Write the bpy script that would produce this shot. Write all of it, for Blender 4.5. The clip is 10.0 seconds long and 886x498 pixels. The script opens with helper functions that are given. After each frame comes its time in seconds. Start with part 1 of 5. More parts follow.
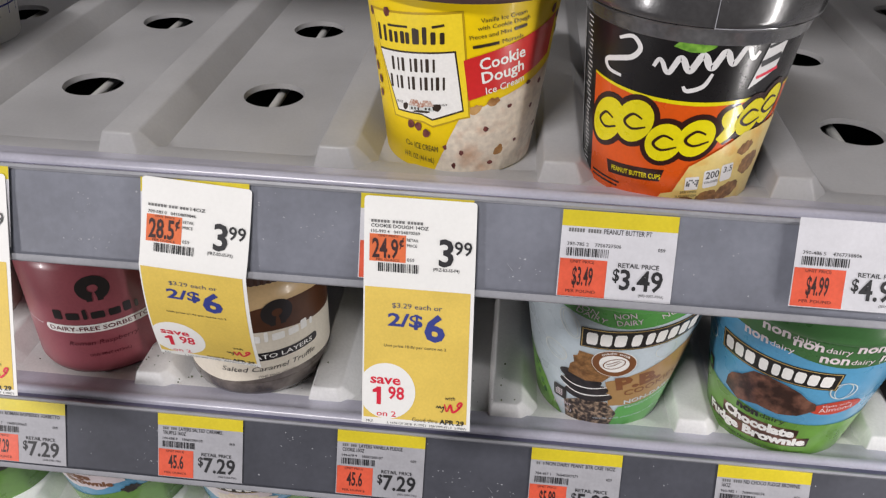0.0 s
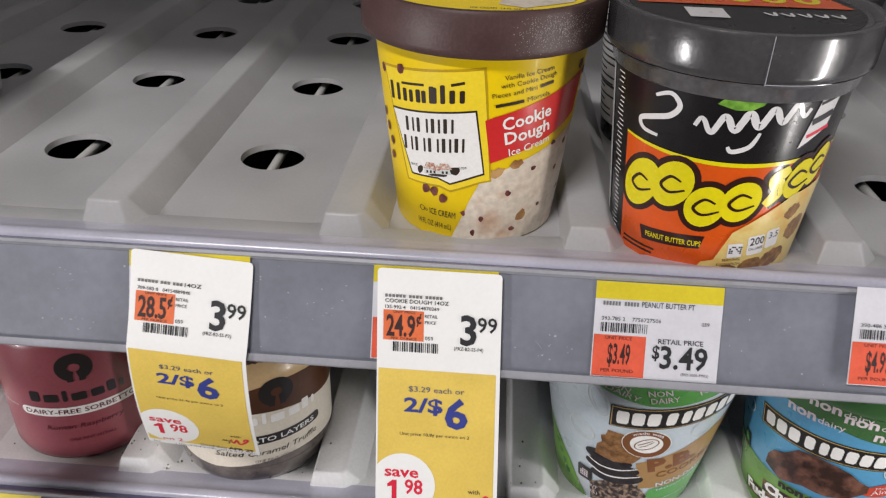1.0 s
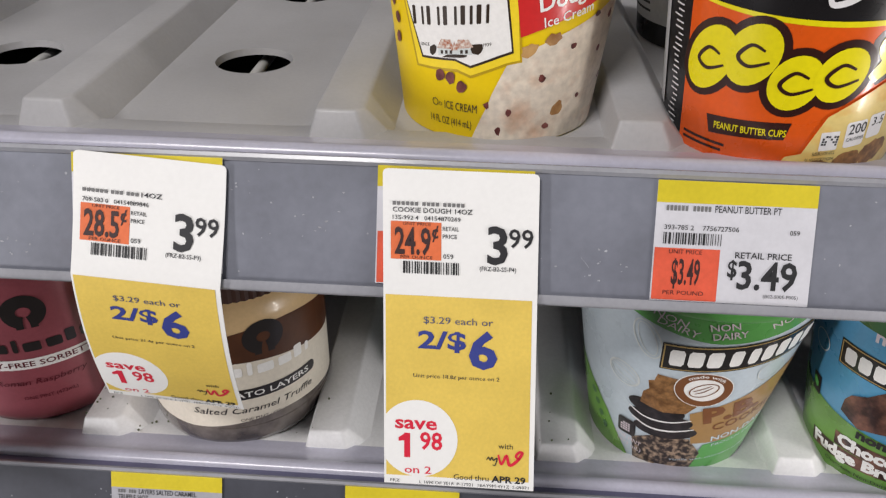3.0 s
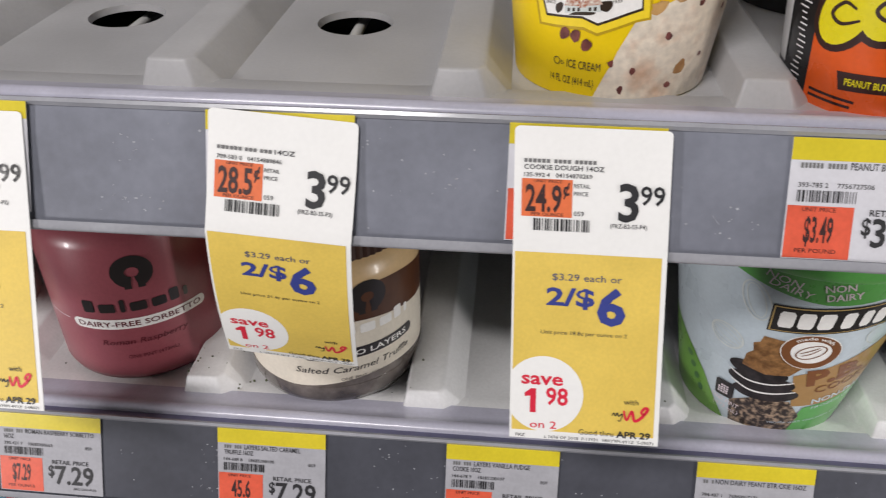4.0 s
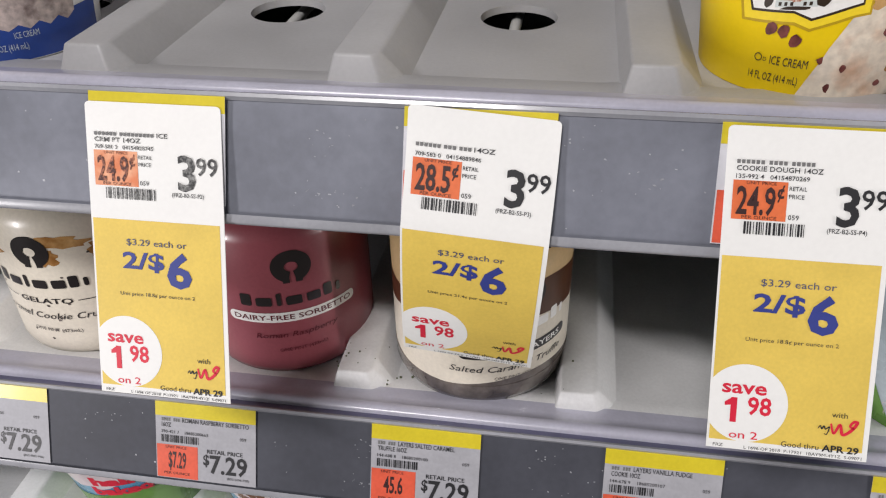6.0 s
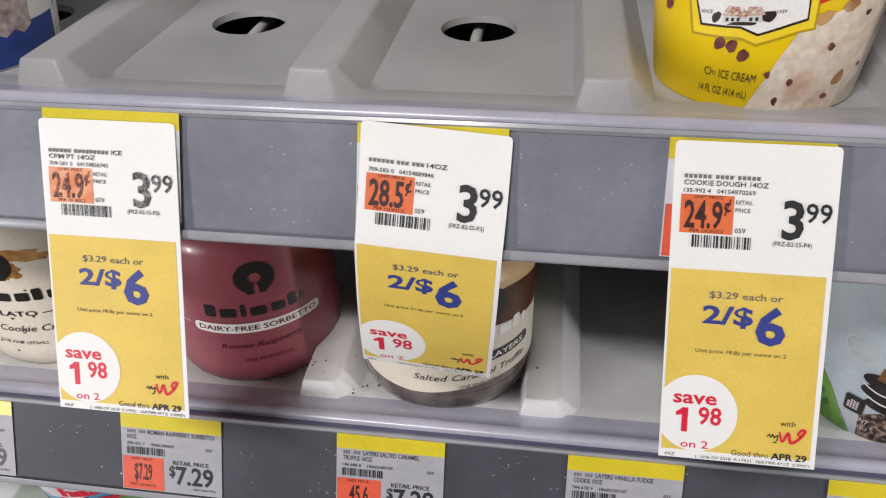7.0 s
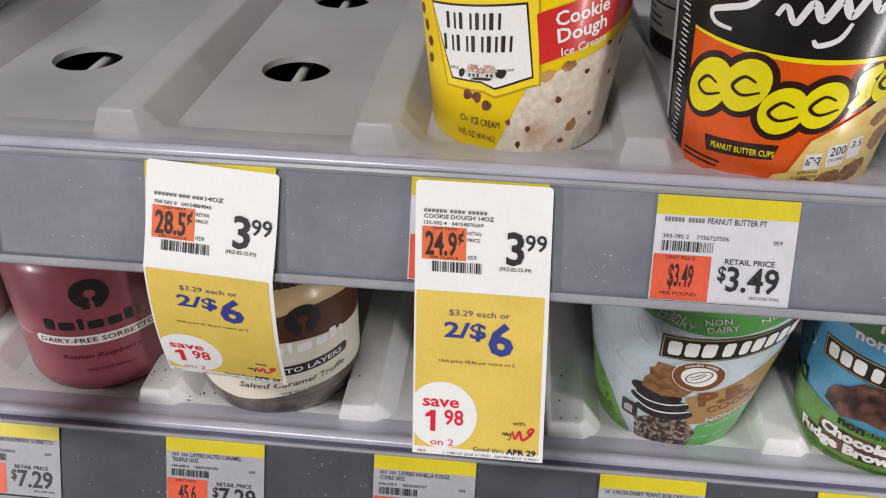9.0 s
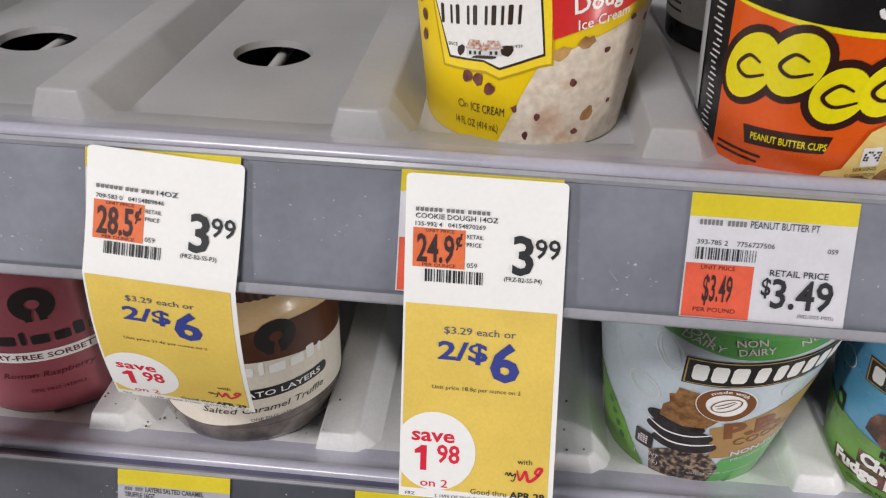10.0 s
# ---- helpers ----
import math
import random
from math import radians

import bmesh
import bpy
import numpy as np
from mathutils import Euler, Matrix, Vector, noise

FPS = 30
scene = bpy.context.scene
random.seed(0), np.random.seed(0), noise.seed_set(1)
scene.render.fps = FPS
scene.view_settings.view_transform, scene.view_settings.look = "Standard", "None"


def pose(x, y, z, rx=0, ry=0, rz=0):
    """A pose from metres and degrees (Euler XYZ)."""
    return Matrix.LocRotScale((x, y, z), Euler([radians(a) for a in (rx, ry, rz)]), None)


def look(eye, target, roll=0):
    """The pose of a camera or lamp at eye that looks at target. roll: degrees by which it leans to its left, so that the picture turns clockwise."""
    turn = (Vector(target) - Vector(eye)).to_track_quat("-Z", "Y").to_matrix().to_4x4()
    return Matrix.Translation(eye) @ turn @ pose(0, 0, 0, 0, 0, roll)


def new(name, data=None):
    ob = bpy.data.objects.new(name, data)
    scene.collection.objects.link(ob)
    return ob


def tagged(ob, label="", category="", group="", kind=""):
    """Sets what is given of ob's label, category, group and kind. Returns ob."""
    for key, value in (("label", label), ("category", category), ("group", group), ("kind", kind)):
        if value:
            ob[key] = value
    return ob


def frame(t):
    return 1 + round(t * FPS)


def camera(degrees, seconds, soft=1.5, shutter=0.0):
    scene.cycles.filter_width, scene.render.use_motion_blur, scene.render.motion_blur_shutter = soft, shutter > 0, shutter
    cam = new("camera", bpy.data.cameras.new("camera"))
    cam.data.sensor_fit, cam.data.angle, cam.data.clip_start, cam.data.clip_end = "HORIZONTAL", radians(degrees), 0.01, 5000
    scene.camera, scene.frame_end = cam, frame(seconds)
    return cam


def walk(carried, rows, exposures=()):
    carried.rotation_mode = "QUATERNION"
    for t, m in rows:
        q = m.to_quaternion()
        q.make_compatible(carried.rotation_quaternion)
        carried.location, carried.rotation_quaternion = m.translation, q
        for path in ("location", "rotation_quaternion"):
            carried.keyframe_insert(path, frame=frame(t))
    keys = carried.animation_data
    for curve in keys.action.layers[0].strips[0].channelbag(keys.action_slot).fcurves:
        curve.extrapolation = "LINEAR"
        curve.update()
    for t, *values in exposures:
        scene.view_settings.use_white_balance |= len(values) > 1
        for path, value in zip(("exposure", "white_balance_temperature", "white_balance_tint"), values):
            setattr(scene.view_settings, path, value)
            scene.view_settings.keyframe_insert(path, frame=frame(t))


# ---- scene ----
cam = camera(58.79, 10.0, soft=1.15, shutter=0.2)
PATH = [
    (0, (0.05957, -0.28521, 0.17595), (-0.0762, 1.3617, -0.9507), 1.67),
    (0.5, (0.04923, -0.28147, 0.1806), (-0.0735, 1.4096, -0.8801), 1.64),
    (1, (0.04295, -0.25585, 0.16715), (-0.0639, 1.4622, -0.8511), 1.59),
    (1.5, (0.03977, -0.20447, 0.14982), (-0.0526, 1.528, -0.8452), 1.42),
    (2, (0.03327, -0.19149, 0.1388), (-0.0461, 1.5455, -0.8495), 1.28),
    (2.5, (0.03572, -0.20045, 0.12922), (-0.0466, 1.5193, -0.8884), 1.05),
    (2.7, (0.03485, -0.21083, 0.12171), (-0.0533, 1.4956, -0.9177), 0.98),
    (3.8, (0.01293, -0.22146, 0.1106), (-0.1175, 1.427, -1.0143), 0.39),
    (4, (0.00027, -0.22413, 0.11109), (-0.1502, 1.4223, -1.0143), 0.08),
    (4.5, (-0.02851, -0.22532, 0.11169), (-0.2285, 1.4061, -1.0278), -0.62),
    (5, (-0.04339, -0.22499, 0.11123), (-0.2859, 1.3979, -1.0322), -1.13),
    (5.2, (-0.04529, -0.22461, 0.10919), (-0.3102, 1.4024, -1.0234), -1.06),
    (6.3, (-0.04594, -0.22455, 0.11265), (-0.3293, 1.3919, -1.0305), -1.56),
    (6.5, (-0.04466, -0.22325, 0.11504), (-0.3121, 1.3928, -1.0325), -1.51),
    (7, (-0.03582, -0.22157, 0.11616), (-0.2841, 1.3998, -1.0282), -1.35),
    (7.5, (-0.0176, -0.22072, 0.11968), (-0.2326, 1.4047, -1.0257), -0.93),
    (8, (0.00758, -0.22563, 0.13253), (-0.1684, 1.4071, -1.009), -0.16),
    (8.5, (0.0274, -0.23333, 0.13684), (-0.1176, 1.4013, -1.0063), 0.58),
    (9, (0.03192, -0.24039, 0.14178), (-0.1044, 1.4044, -0.9878), 1.15),
    (9.5, (0.03172, -0.22909, 0.13957), (-0.095, 1.4282, -0.9728), 1.77),
    (10, (0.02727, -0.20691, 0.11541), (-0.0818, 1.4615, -0.9821), 2.26),
]
walk(cam, [(t, look(eye, target, roll)) for t, eye, target, roll in PATH])

# ---- light ----
world = bpy.data.worlds.new("store_light")
world.use_nodes = True
world.node_tree.nodes["Background"].inputs[0].default_value = (1.0, 0.955, 0.985, 1)
world.node_tree.nodes["Background"].inputs[1].default_value = 0.025
scene.world = world
scene.view_settings.exposure = -0.45


def area(name, place, target, sx, sy, watts, colour=(1, 1, 1)):
    d = bpy.data.lights.new(name, "AREA")
    d.shape, d.size, d.size_y, d.energy, d.color = "RECTANGLE", sx, sy, watts, colour
    ob = new(name, d)
    ob.matrix_world = look(place, target)
    return ob


# LED strips of the two door mullions, and the ceiling tubes of the aisle
area("led_strip_right", (0.54, -0.20, -0.05), (0.0, 0.06, -0.05), 0.03, 0.38, 2.5, (1.0, 0.955, 0.94))
area("led_strip_left", (-0.80, -0.60, -0.12), (0.0, 0.06, -0.05), 0.035, 0.22, 6.4, (1.0, 0.96, 0.97))
area("aisle_tubes", (-0.42, -0.92, 1.08), (0.0, 0.0, -0.05), 0.5, 0.05, 21.0, (1.0, 0.96, 0.96))


# ---- materials ----
def mat(name, colour, rough=0.5, metal=0.0, vary=0.08, vscale=40.0, fine=0.04, fscale=600.0, bump=0.0, bscale=800.0, coat=0.0, other=None, trans=0.0, spec=0.5, lo=0.35, hi=0.65):
    """Base colour varied at two scales; other: a second colour into which the coarse noise turns."""
    m = bpy.data.materials.new(name)
    m.use_nodes = True
    nt = m.node_tree
    b = nt.nodes["Principled BSDF"]
    tc = nt.nodes.new("ShaderNodeTexCoord")
    n1 = nt.nodes.new("ShaderNodeTexNoise")
    n1.inputs["Scale"].default_value, n1.inputs["Detail"].default_value = vscale, 5.0
    n2 = nt.nodes.new("ShaderNodeTexNoise")
    n2.inputs["Scale"].default_value, n2.inputs["Detail"].default_value = fscale, 3.0
    for n in (n1, n2):
        nt.links.new(tc.outputs["Object"], n.inputs["Vector"])
    ramp = nt.nodes.new("ShaderNodeValToRGB")
    ramp.color_ramp.elements[0].position, ramp.color_ramp.elements[1].position = lo, hi
    a = [max(0, c * (1 - vary)) for c in colour]
    z = other or [min(1, c * (1 + vary)) for c in colour]
    ramp.color_ramp.elements[0].color, ramp.color_ramp.elements[1].color = (*a, 1), (*z, 1)
    nt.links.new(n1.outputs["Fac"], ramp.inputs["Fac"])
    mr = nt.nodes.new("ShaderNodeMapRange")
    mr.inputs["From Min"].default_value, mr.inputs["From Max"].default_value = 0.3, 0.7
    mr.inputs["To Min"].default_value, mr.inputs["To Max"].default_value = 1 - fine, 1 + fine
    nt.links.new(n2.outputs["Fac"], mr.inputs["Value"])
    mx = nt.nodes.new("ShaderNodeMix")
    mx.data_type, mx.blend_type = "RGBA", "MULTIPLY"
    mx.inputs[0].default_value = 1.0
    nt.links.new(ramp.outputs["Color"], mx.inputs[6])
    nt.links.new(mr.outputs["Result"], mx.inputs[7])
    nt.links.new(mx.outputs[2], b.inputs["Base Color"])
    rr = nt.nodes.new("ShaderNodeMapRange")
    rr.inputs["To Min"].default_value, rr.inputs["To Max"].default_value = max(0.02, rough * 0.8), min(1, rough * 1.2)
    nt.links.new(n1.outputs["Fac"], rr.inputs["Value"])
    nt.links.new(rr.outputs["Result"], b.inputs["Roughness"])
    b.inputs["Metallic"].default_value = metal
    b.inputs["Coat Weight"].default_value = coat
    b.inputs["Coat Roughness"].default_value = 0.12
    b.inputs["Specular IOR Level"].default_value = spec
    b.inputs["Transmission Weight"].default_value = trans
    if bump:
        n3 = nt.nodes.new("ShaderNodeTexNoise")
        n3.inputs["Scale"].default_value, n3.inputs["Detail"].default_value = bscale, 4.0
        nt.links.new(tc.outputs["Object"], n3.inputs["Vector"])
        bp = nt.nodes.new("ShaderNodeBump")
        bp.inputs["Strength"].default_value, bp.inputs["Distance"].default_value = bump, 0.0006
        nt.links.new(n3.outputs["Fac"], bp.inputs["Height"])
        nt.links.new(bp.outputs["Normal"], b.inputs["Normal"])
    return m


DECK = mat("moulded_grey_plastic", (0.452, 0.450, 0.456), 0.42, vary=0.10, vscale=14, fine=0.03, bump=0.08, bscale=1500)
DECK_PALE = mat("moulded_pale_plastic", (0.80, 0.80, 0.80), 0.42, vary=0.10, vscale=14, fine=0.04, bump=0.08, bscale=1500)
LIP = mat("lilac_grey_extrusion", (0.52, 0.515, 0.61), 0.30, vary=0.10, vscale=30, coat=0.2)
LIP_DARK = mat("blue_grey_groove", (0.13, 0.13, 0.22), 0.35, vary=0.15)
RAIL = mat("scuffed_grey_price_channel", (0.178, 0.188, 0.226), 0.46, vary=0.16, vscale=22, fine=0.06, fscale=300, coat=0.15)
# Copy of RAIL for the lower shelf, its dimness put into the colour.
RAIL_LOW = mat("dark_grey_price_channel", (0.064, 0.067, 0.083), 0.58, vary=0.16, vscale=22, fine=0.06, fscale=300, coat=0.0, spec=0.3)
EDGE = mat("clear_plastic_edge", (0.34, 0.345, 0.375), 0.22, vary=0.1, coat=0.6)
SCUFF = mat("white_scuffs", (0.36, 0.37, 0.40), 0.6, vary=0.3, vscale=200)
STEEL = mat("white_coated_wire", (0.62, 0.62, 0.60), 0.4)
# Near-black colour standing in for shade under the trays and behind the channels.
SHADE_BLACK = mat("dark_cavity", (0.035, 0.035, 0.04), 0.7)
WALL = mat("freezer_liner", (0.28, 0.28, 0.285), 0.5, vary=0.1, vscale=6)
STORE = mat("store_surface", (0.45, 0.44, 0.42), 0.6, vary=0.15, vscale=3)
PAPER = mat("white_card", (0.86, 0.86, 0.84), 0.55, vary=0.02, vscale=30, fine=0.015, spec=0.4)
# White label paper like PAPER_BLUE, coloured darker for shade on the lower channel.
PAPER_SHADED = mat("dull_label_under_plastic", (0.38, 0.38, 0.41), 0.6, vary=0.06, vscale=60, fine=0.05)
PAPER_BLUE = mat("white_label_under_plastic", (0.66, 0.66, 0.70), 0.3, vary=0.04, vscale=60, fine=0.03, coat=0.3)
YEL = mat("yellow_print", (0.76, 0.55, 0.105), 0.55, vary=0.05, vscale=50, fine=0.04, fscale=900)
YEL_TAG = mat("bright_yellow_label_band", (0.66, 0.54, 0.03), 0.35, vary=0.05, coat=0.2)
ORANGE = mat("orange_unit_price_print", (0.78, 0.17, 0.055), 0.5, vary=0.06, vscale=80, fine=0.05)
RED_PATCH = mat("red_orange_unit_price_print", (0.74, 0.115, 0.06), 0.4, vary=0.07, vscale=80, fine=0.06, coat=0.2)
INK = mat("black_print", (0.022, 0.022, 0.025), 0.5)
INK_SOFT = mat("grey_black_print", (0.04, 0.04, 0.044), 0.5)
INK_ORANGE = mat("dark_print_on_orange", (0.045, 0.018, 0.018), 0.5)
INK_FADED = mat("worn_grey_print", (0.045, 0.045, 0.047), 0.5, vary=0.2, vscale=900, other=(0.34, 0.34, 0.33), lo=0.42, hi=0.75)
ORANGE_FADED = mat("worn_orange_print", (0.80, 0.25, 0.11), 0.5, vary=0.08, vscale=200, other=(0.84, 0.42, 0.25))
INK_FADED_ORANGE = mat("worn_dark_print_on_orange", (0.10, 0.035, 0.03), 0.5, vary=0.2, vscale=900, other=(0.60, 0.22, 0.12), lo=0.45, hi=0.75)
NAMEBAR = mat("grey_name_print", (0.17, 0.17, 0.17), 0.5)
OFFER_INK = mat("thin_blue_grey_print", (0.09, 0.095, 0.16), 0.5)
BLUE = mat("blue_print", (0.035, 0.05, 0.25), 0.5)
RED = mat("red_print", (0.68, 0.018, 0.05), 0.5)

NYEL = mat("glossy_yellow_carton", (0.86, 0.61, 0.003), 0.40, vary=0.03, vscale=30, fine=0.02, coat=0.06, spec=0.3)
NYEL2 = mat("pale_yellow_carton_panel", (0.88, 0.66, 0.03), 0.40, vary=0.02, coat=0.06, spec=0.3)
NGOLD = mat("gold_outline", (0.50, 0.33, 0.01), 0.35)
NWHITE = mat("white_print_on_carton", (0.86, 0.85, 0.82), 0.38, vary=0.02, coat=0.1)
NBROWN = mat("dark_brown_print", (0.035, 0.022, 0.014), 0.35)
NRED = mat("red_flavour_panel", (0.62, 0.025, 0.025), 0.32, vary=0.04, coat=0.25)
CHIP = mat("chocolate_morsels", (0.10, 0.018, 0.016), 0.35, vary=0.3, vscale=250, other=(0.22, 0.06, 0.05))
SCOOP = mat("ice_cream_photo", (0.82, 0.73, 0.60), 0.35, vary=0.1, vscale=75, fine=0.14, fscale=330, other=(0.56, 0.32, 0.19), lo=0.52, hi=0.80, coat=0.2)
LIDBROWN = mat("brown_plastic_lid", (0.070, 0.036, 0.033), 0.48, vary=0.12, vscale=60, fine=0.12, fscale=900, bump=0.15, bscale=900)
FROST = mat("frost_specks", (0.34, 0.29, 0.27), 0.8, vary=0.2, vscale=900)
HOUSERED = mat("small_house_print", (0.55, 0.14, 0.04), 0.4, vary=0.3, vscale=900, other=(0.75, 0.72, 0.65))

BBLACK = mat("glossy_black_carton", (0.010, 0.009, 0.010), 0.28, vary=0.2, coat=0.12)
BLID = mat("shrink_wrapped_black_lid", (0.050, 0.049, 0.051), 0.26, vary=0.2, vscale=45, fine=0.10, fscale=500, bump=0.7, bscale=70, coat=0.8)
WRAP = mat("wrinkled_shrink_wrap", (0.09, 0.09, 0.093), 0.18, vary=0.3, vscale=60, fine=0.15, fscale=400, bump=0.9, bscale=110, coat=0.9)
BORANGE = mat("orange_carton", (0.68, 0.092, 0.006), 0.28, vary=0.03, coat=0.4)
BYEL = mat("acid_yellow_print", (0.76, 0.66, 0.005), 0.28, vary=0.02, coat=0.4)
BBROWN = mat("brown_outline_print", (0.030, 0.008, 0.006), 0.28, coat=0.4)
BWHITE = mat("silver_white_print", (0.74, 0.73, 0.73), 0.28, coat=0.4)
LEAF = mat("leaf_print", (0.10, 0.28, 0.03), 0.3, vary=0.2, vscale=300, other=(0.22, 0.45, 0.06), coat=0.4)
BSCOOP = mat("vanilla_scoop_photo", (0.80, 0.62, 0.22), 0.3, vary=0.1, vscale=120, other=(0.70, 0.42, 0.10), lo=0.5, hi=0.7, coat=0.3)
NUTRI = mat("nutrition_panel", (0.60, 0.60, 0.60), 0.3, vary=0.1, coat=0.3)

RASP = mat("raspberry_sorbet_jar", (0.29, 0.072, 0.090), 0.34, vary=0.08, vscale=25, fine=0.05, coat=0.2)
RASPINK = mat("dark_raspberry_print", (0.11, 0.010, 0.018), 0.3, coat=0.4)
JARBLACK = mat("black_jar_print", (0.018, 0.014, 0.014), 0.3, coat=0.4)
JARCREAM = mat("cream_gelato_jar", (0.74, 0.68, 0.57), 0.34, vary=0.05, vscale=25, fine=0.05, coat=0.2)
JARBEIGE = mat("beige_gelato_layer", (0.66, 0.46, 0.24), 0.34, vary=0.10, vscale=40, coat=0.2)
JARBROWN = mat("brown_truffle_layer", (0.085, 0.030, 0.012), 0.34, vary=0.25, vscale=50, coat=0.2)
JARGREY = mat("smoky_clear_jar_base", (0.06, 0.045, 0.04), 0.14, vary=0.35, other=(0.20, 0.17, 0.15), vscale=60, coat=0.8)
CARAMEL = mat("caramel_swirl", (0.40, 0.17, 0.04), 0.25, vary=0.3, vscale=120, other=(0.60, 0.36, 0.14), coat=0.5)
JARLID = mat("brown_ribbed_lid", (0.045, 0.020, 0.014), 0.35)

PSKY = mat("pale_blue_carton", (0.54, 0.62, 0.67), 0.28, vary=0.06, vscale=30, coat=0.4)
PSKY_IN = mat("pale_outline_print", (0.66, 0.70, 0.68), 0.28, coat=0.4)
PBLUE = mat("sky_blue_carton", (0.095, 0.33, 0.55), 0.28, vary=0.08, vscale=30, coat=0.4)
PGREEN = mat("leaf_green_carton", (0.13, 0.29, 0.045), 0.28, vary=0.15, vscale=60, coat=0.4)
PGREEN2 = mat("bright_green_band", (0.10, 0.36, 0.075), 0.28, vary=0.08, coat=0.5)
PDARKGREEN = mat("dark_green_band", (0.050, 0.145, 0.045), 0.28, vary=0.15, coat=0.5)
PINKBLACK = mat("black_logo_plate", (0.016, 0.014, 0.013), 0.28, coat=0.4)
PGOLD = mat("gold_logo_outline", (0.52, 0.36, 0.13), 0.3, coat=0.4)
COOKIE = mat("dark_cookie_print", (0.022, 0.017, 0.016), 0.35, vary=0.5, vscale=350, coat=0.3)
PEANUT = mat("peanut_butter_scoop_print", (0.24, 0.105, 0.03), 0.35, vary=0.4, vscale=260, fine=0.25, fscale=700, other=(0.34, 0.17, 0.06), coat=0.3)
KRAFT = mat("tan_flavour_panel", (0.38, 0.22, 0.08), 0.32, vary=0.05, coat=0.3)
KBROWN = mat("brown_flavour_print", (0.20, 0.075, 0.025), 0.32, coat=0.3)
CRUMB = mat("cookie_crumb_photo", (0.05, 0.032, 0.025), 0.35, vary=0.5, vscale=420, other=(0.42, 0.30, 0.20), lo=0.44, hi=0.66, coat=0.3)
FUDGE = mat("chocolate_scoop_photo", (0.060, 0.022, 0.014), 0.35, vary=0.4, vscale=110, fine=0.22, fscale=520, other=(0.26, 0.115, 0.075), lo=0.42, hi=0.70, coat=0.3)
PRED = mat("red_badge", (0.52, 0.06, 0.03), 0.3, coat=0.3)
DRBLUE = mat("royal_blue_carton_base", (0.012, 0.055, 0.30), 0.28, vary=0.06, coat=0.4)
DRSCOOP = mat("cookie_cream_photo", (0.62, 0.52, 0.48), 0.35, vary=0.15, vscale=110, fine=0.3, fscale=350, other=(0.16, 0.11, 0.10), lo=0.52, hi=0.70, coat=0.2)
LILAC = mat("pale_pink_cloud_print", (0.72, 0.63, 0.66), 0.3, coat=0.3)
PDARKRED = mat("dark_red_carton", (0.16, 0.012, 0.016), 0.3, coat=0.4)
CRUMBS = mat("green_brown_crumbs", (0.10, 0.11, 0.06), 0.8, vary=0.4)
PINKSMEAR = mat("pink_smear", (0.66, 0.34, 0.38), 0.5)


# ---- mesh helpers ----
def part(name, bm, material, parent, label="", smooth=40):
    me = bpy.data.meshes.new(name)
    bm.normal_update()
    bm.to_mesh(me)
    bm.free()
    me.materials.append(material)
    if smooth:
        me.polygons.foreach_set("use_smooth", [True] * len(me.polygons))
        me.set_sharp_from_angle(angle=radians(smooth))
    ob = new(name, me)
    if parent:
        ob.parent = parent
    return tagged(ob, label)


def thing(name, place, label, category, group="", kind="", turn=0):
    ob = new(name)
    ob.empty_display_size = 0.02
    ob.matrix_world = pose(*place, 0, 0, turn)
    return tagged(ob, label, category, group, kind)


def box(bm, x0, x1, y0, y1, z0, z1, bevel=0.0):
    r = bmesh.ops.create_cube(bm, size=1.0, matrix=Matrix.LocRotScale(((x0 + x1) / 2, (y0 + y1) / 2, (z0 + z1) / 2), None, (x1 - x0, y1 - y0, z1 - z0)))
    if bevel:
        es = list({e for v in r["verts"] for e in v.link_edges})
        bmesh.ops.bevel(bm, geom=es, offset=bevel, segments=2, affect="EDGES")
    return bm


def lathe(profile, seg=96):
    bm = bmesh.new()
    rings = []
    for r, z in profile:
        if r < 1e-6:
            rings.append([bm.verts.new((0, 0, z))])
        else:
            rings.append([bm.verts.new((r * math.sin(2 * math.pi * i / seg), -r * math.cos(2 * math.pi * i / seg), z)) for i in range(seg)])
    for a, b in zip(rings, rings[1:]):
        for i in range(seg):
            j = (i + 1) % seg
            vs = [a[i % len(a)], a[j % len(a)], b[j % len(b)], b[i % len(b)]]
            vs = list(dict.fromkeys(vs))
            if len(vs) > 2:
                bm.faces.new(vs)
    bmesh.ops.recalc_face_normals(bm, faces=bm.faces)
    return bm


def sweep(profile, x0, x1, steps=1):
    """A closed profile of (y, z) run along x."""
    bm = bmesh.new()
    rows = [[bm.verts.new((x0 + (x1 - x0) * k / steps, y, z)) for y, z in profile] for k in range(steps + 1)]
    n = len(profile)
    for a, b in zip(rows, rows[1:]):
        for i in range(n):
            bm.faces.new((a[i], a[(i + 1) % n], b[(i + 1) % n], b[i]))
    bm.faces.new(rows[0])
    bm.faces.new(rows[-1][::-1])
    bmesh.ops.recalc_face_normals(bm, faces=bm.faces)
    return bm


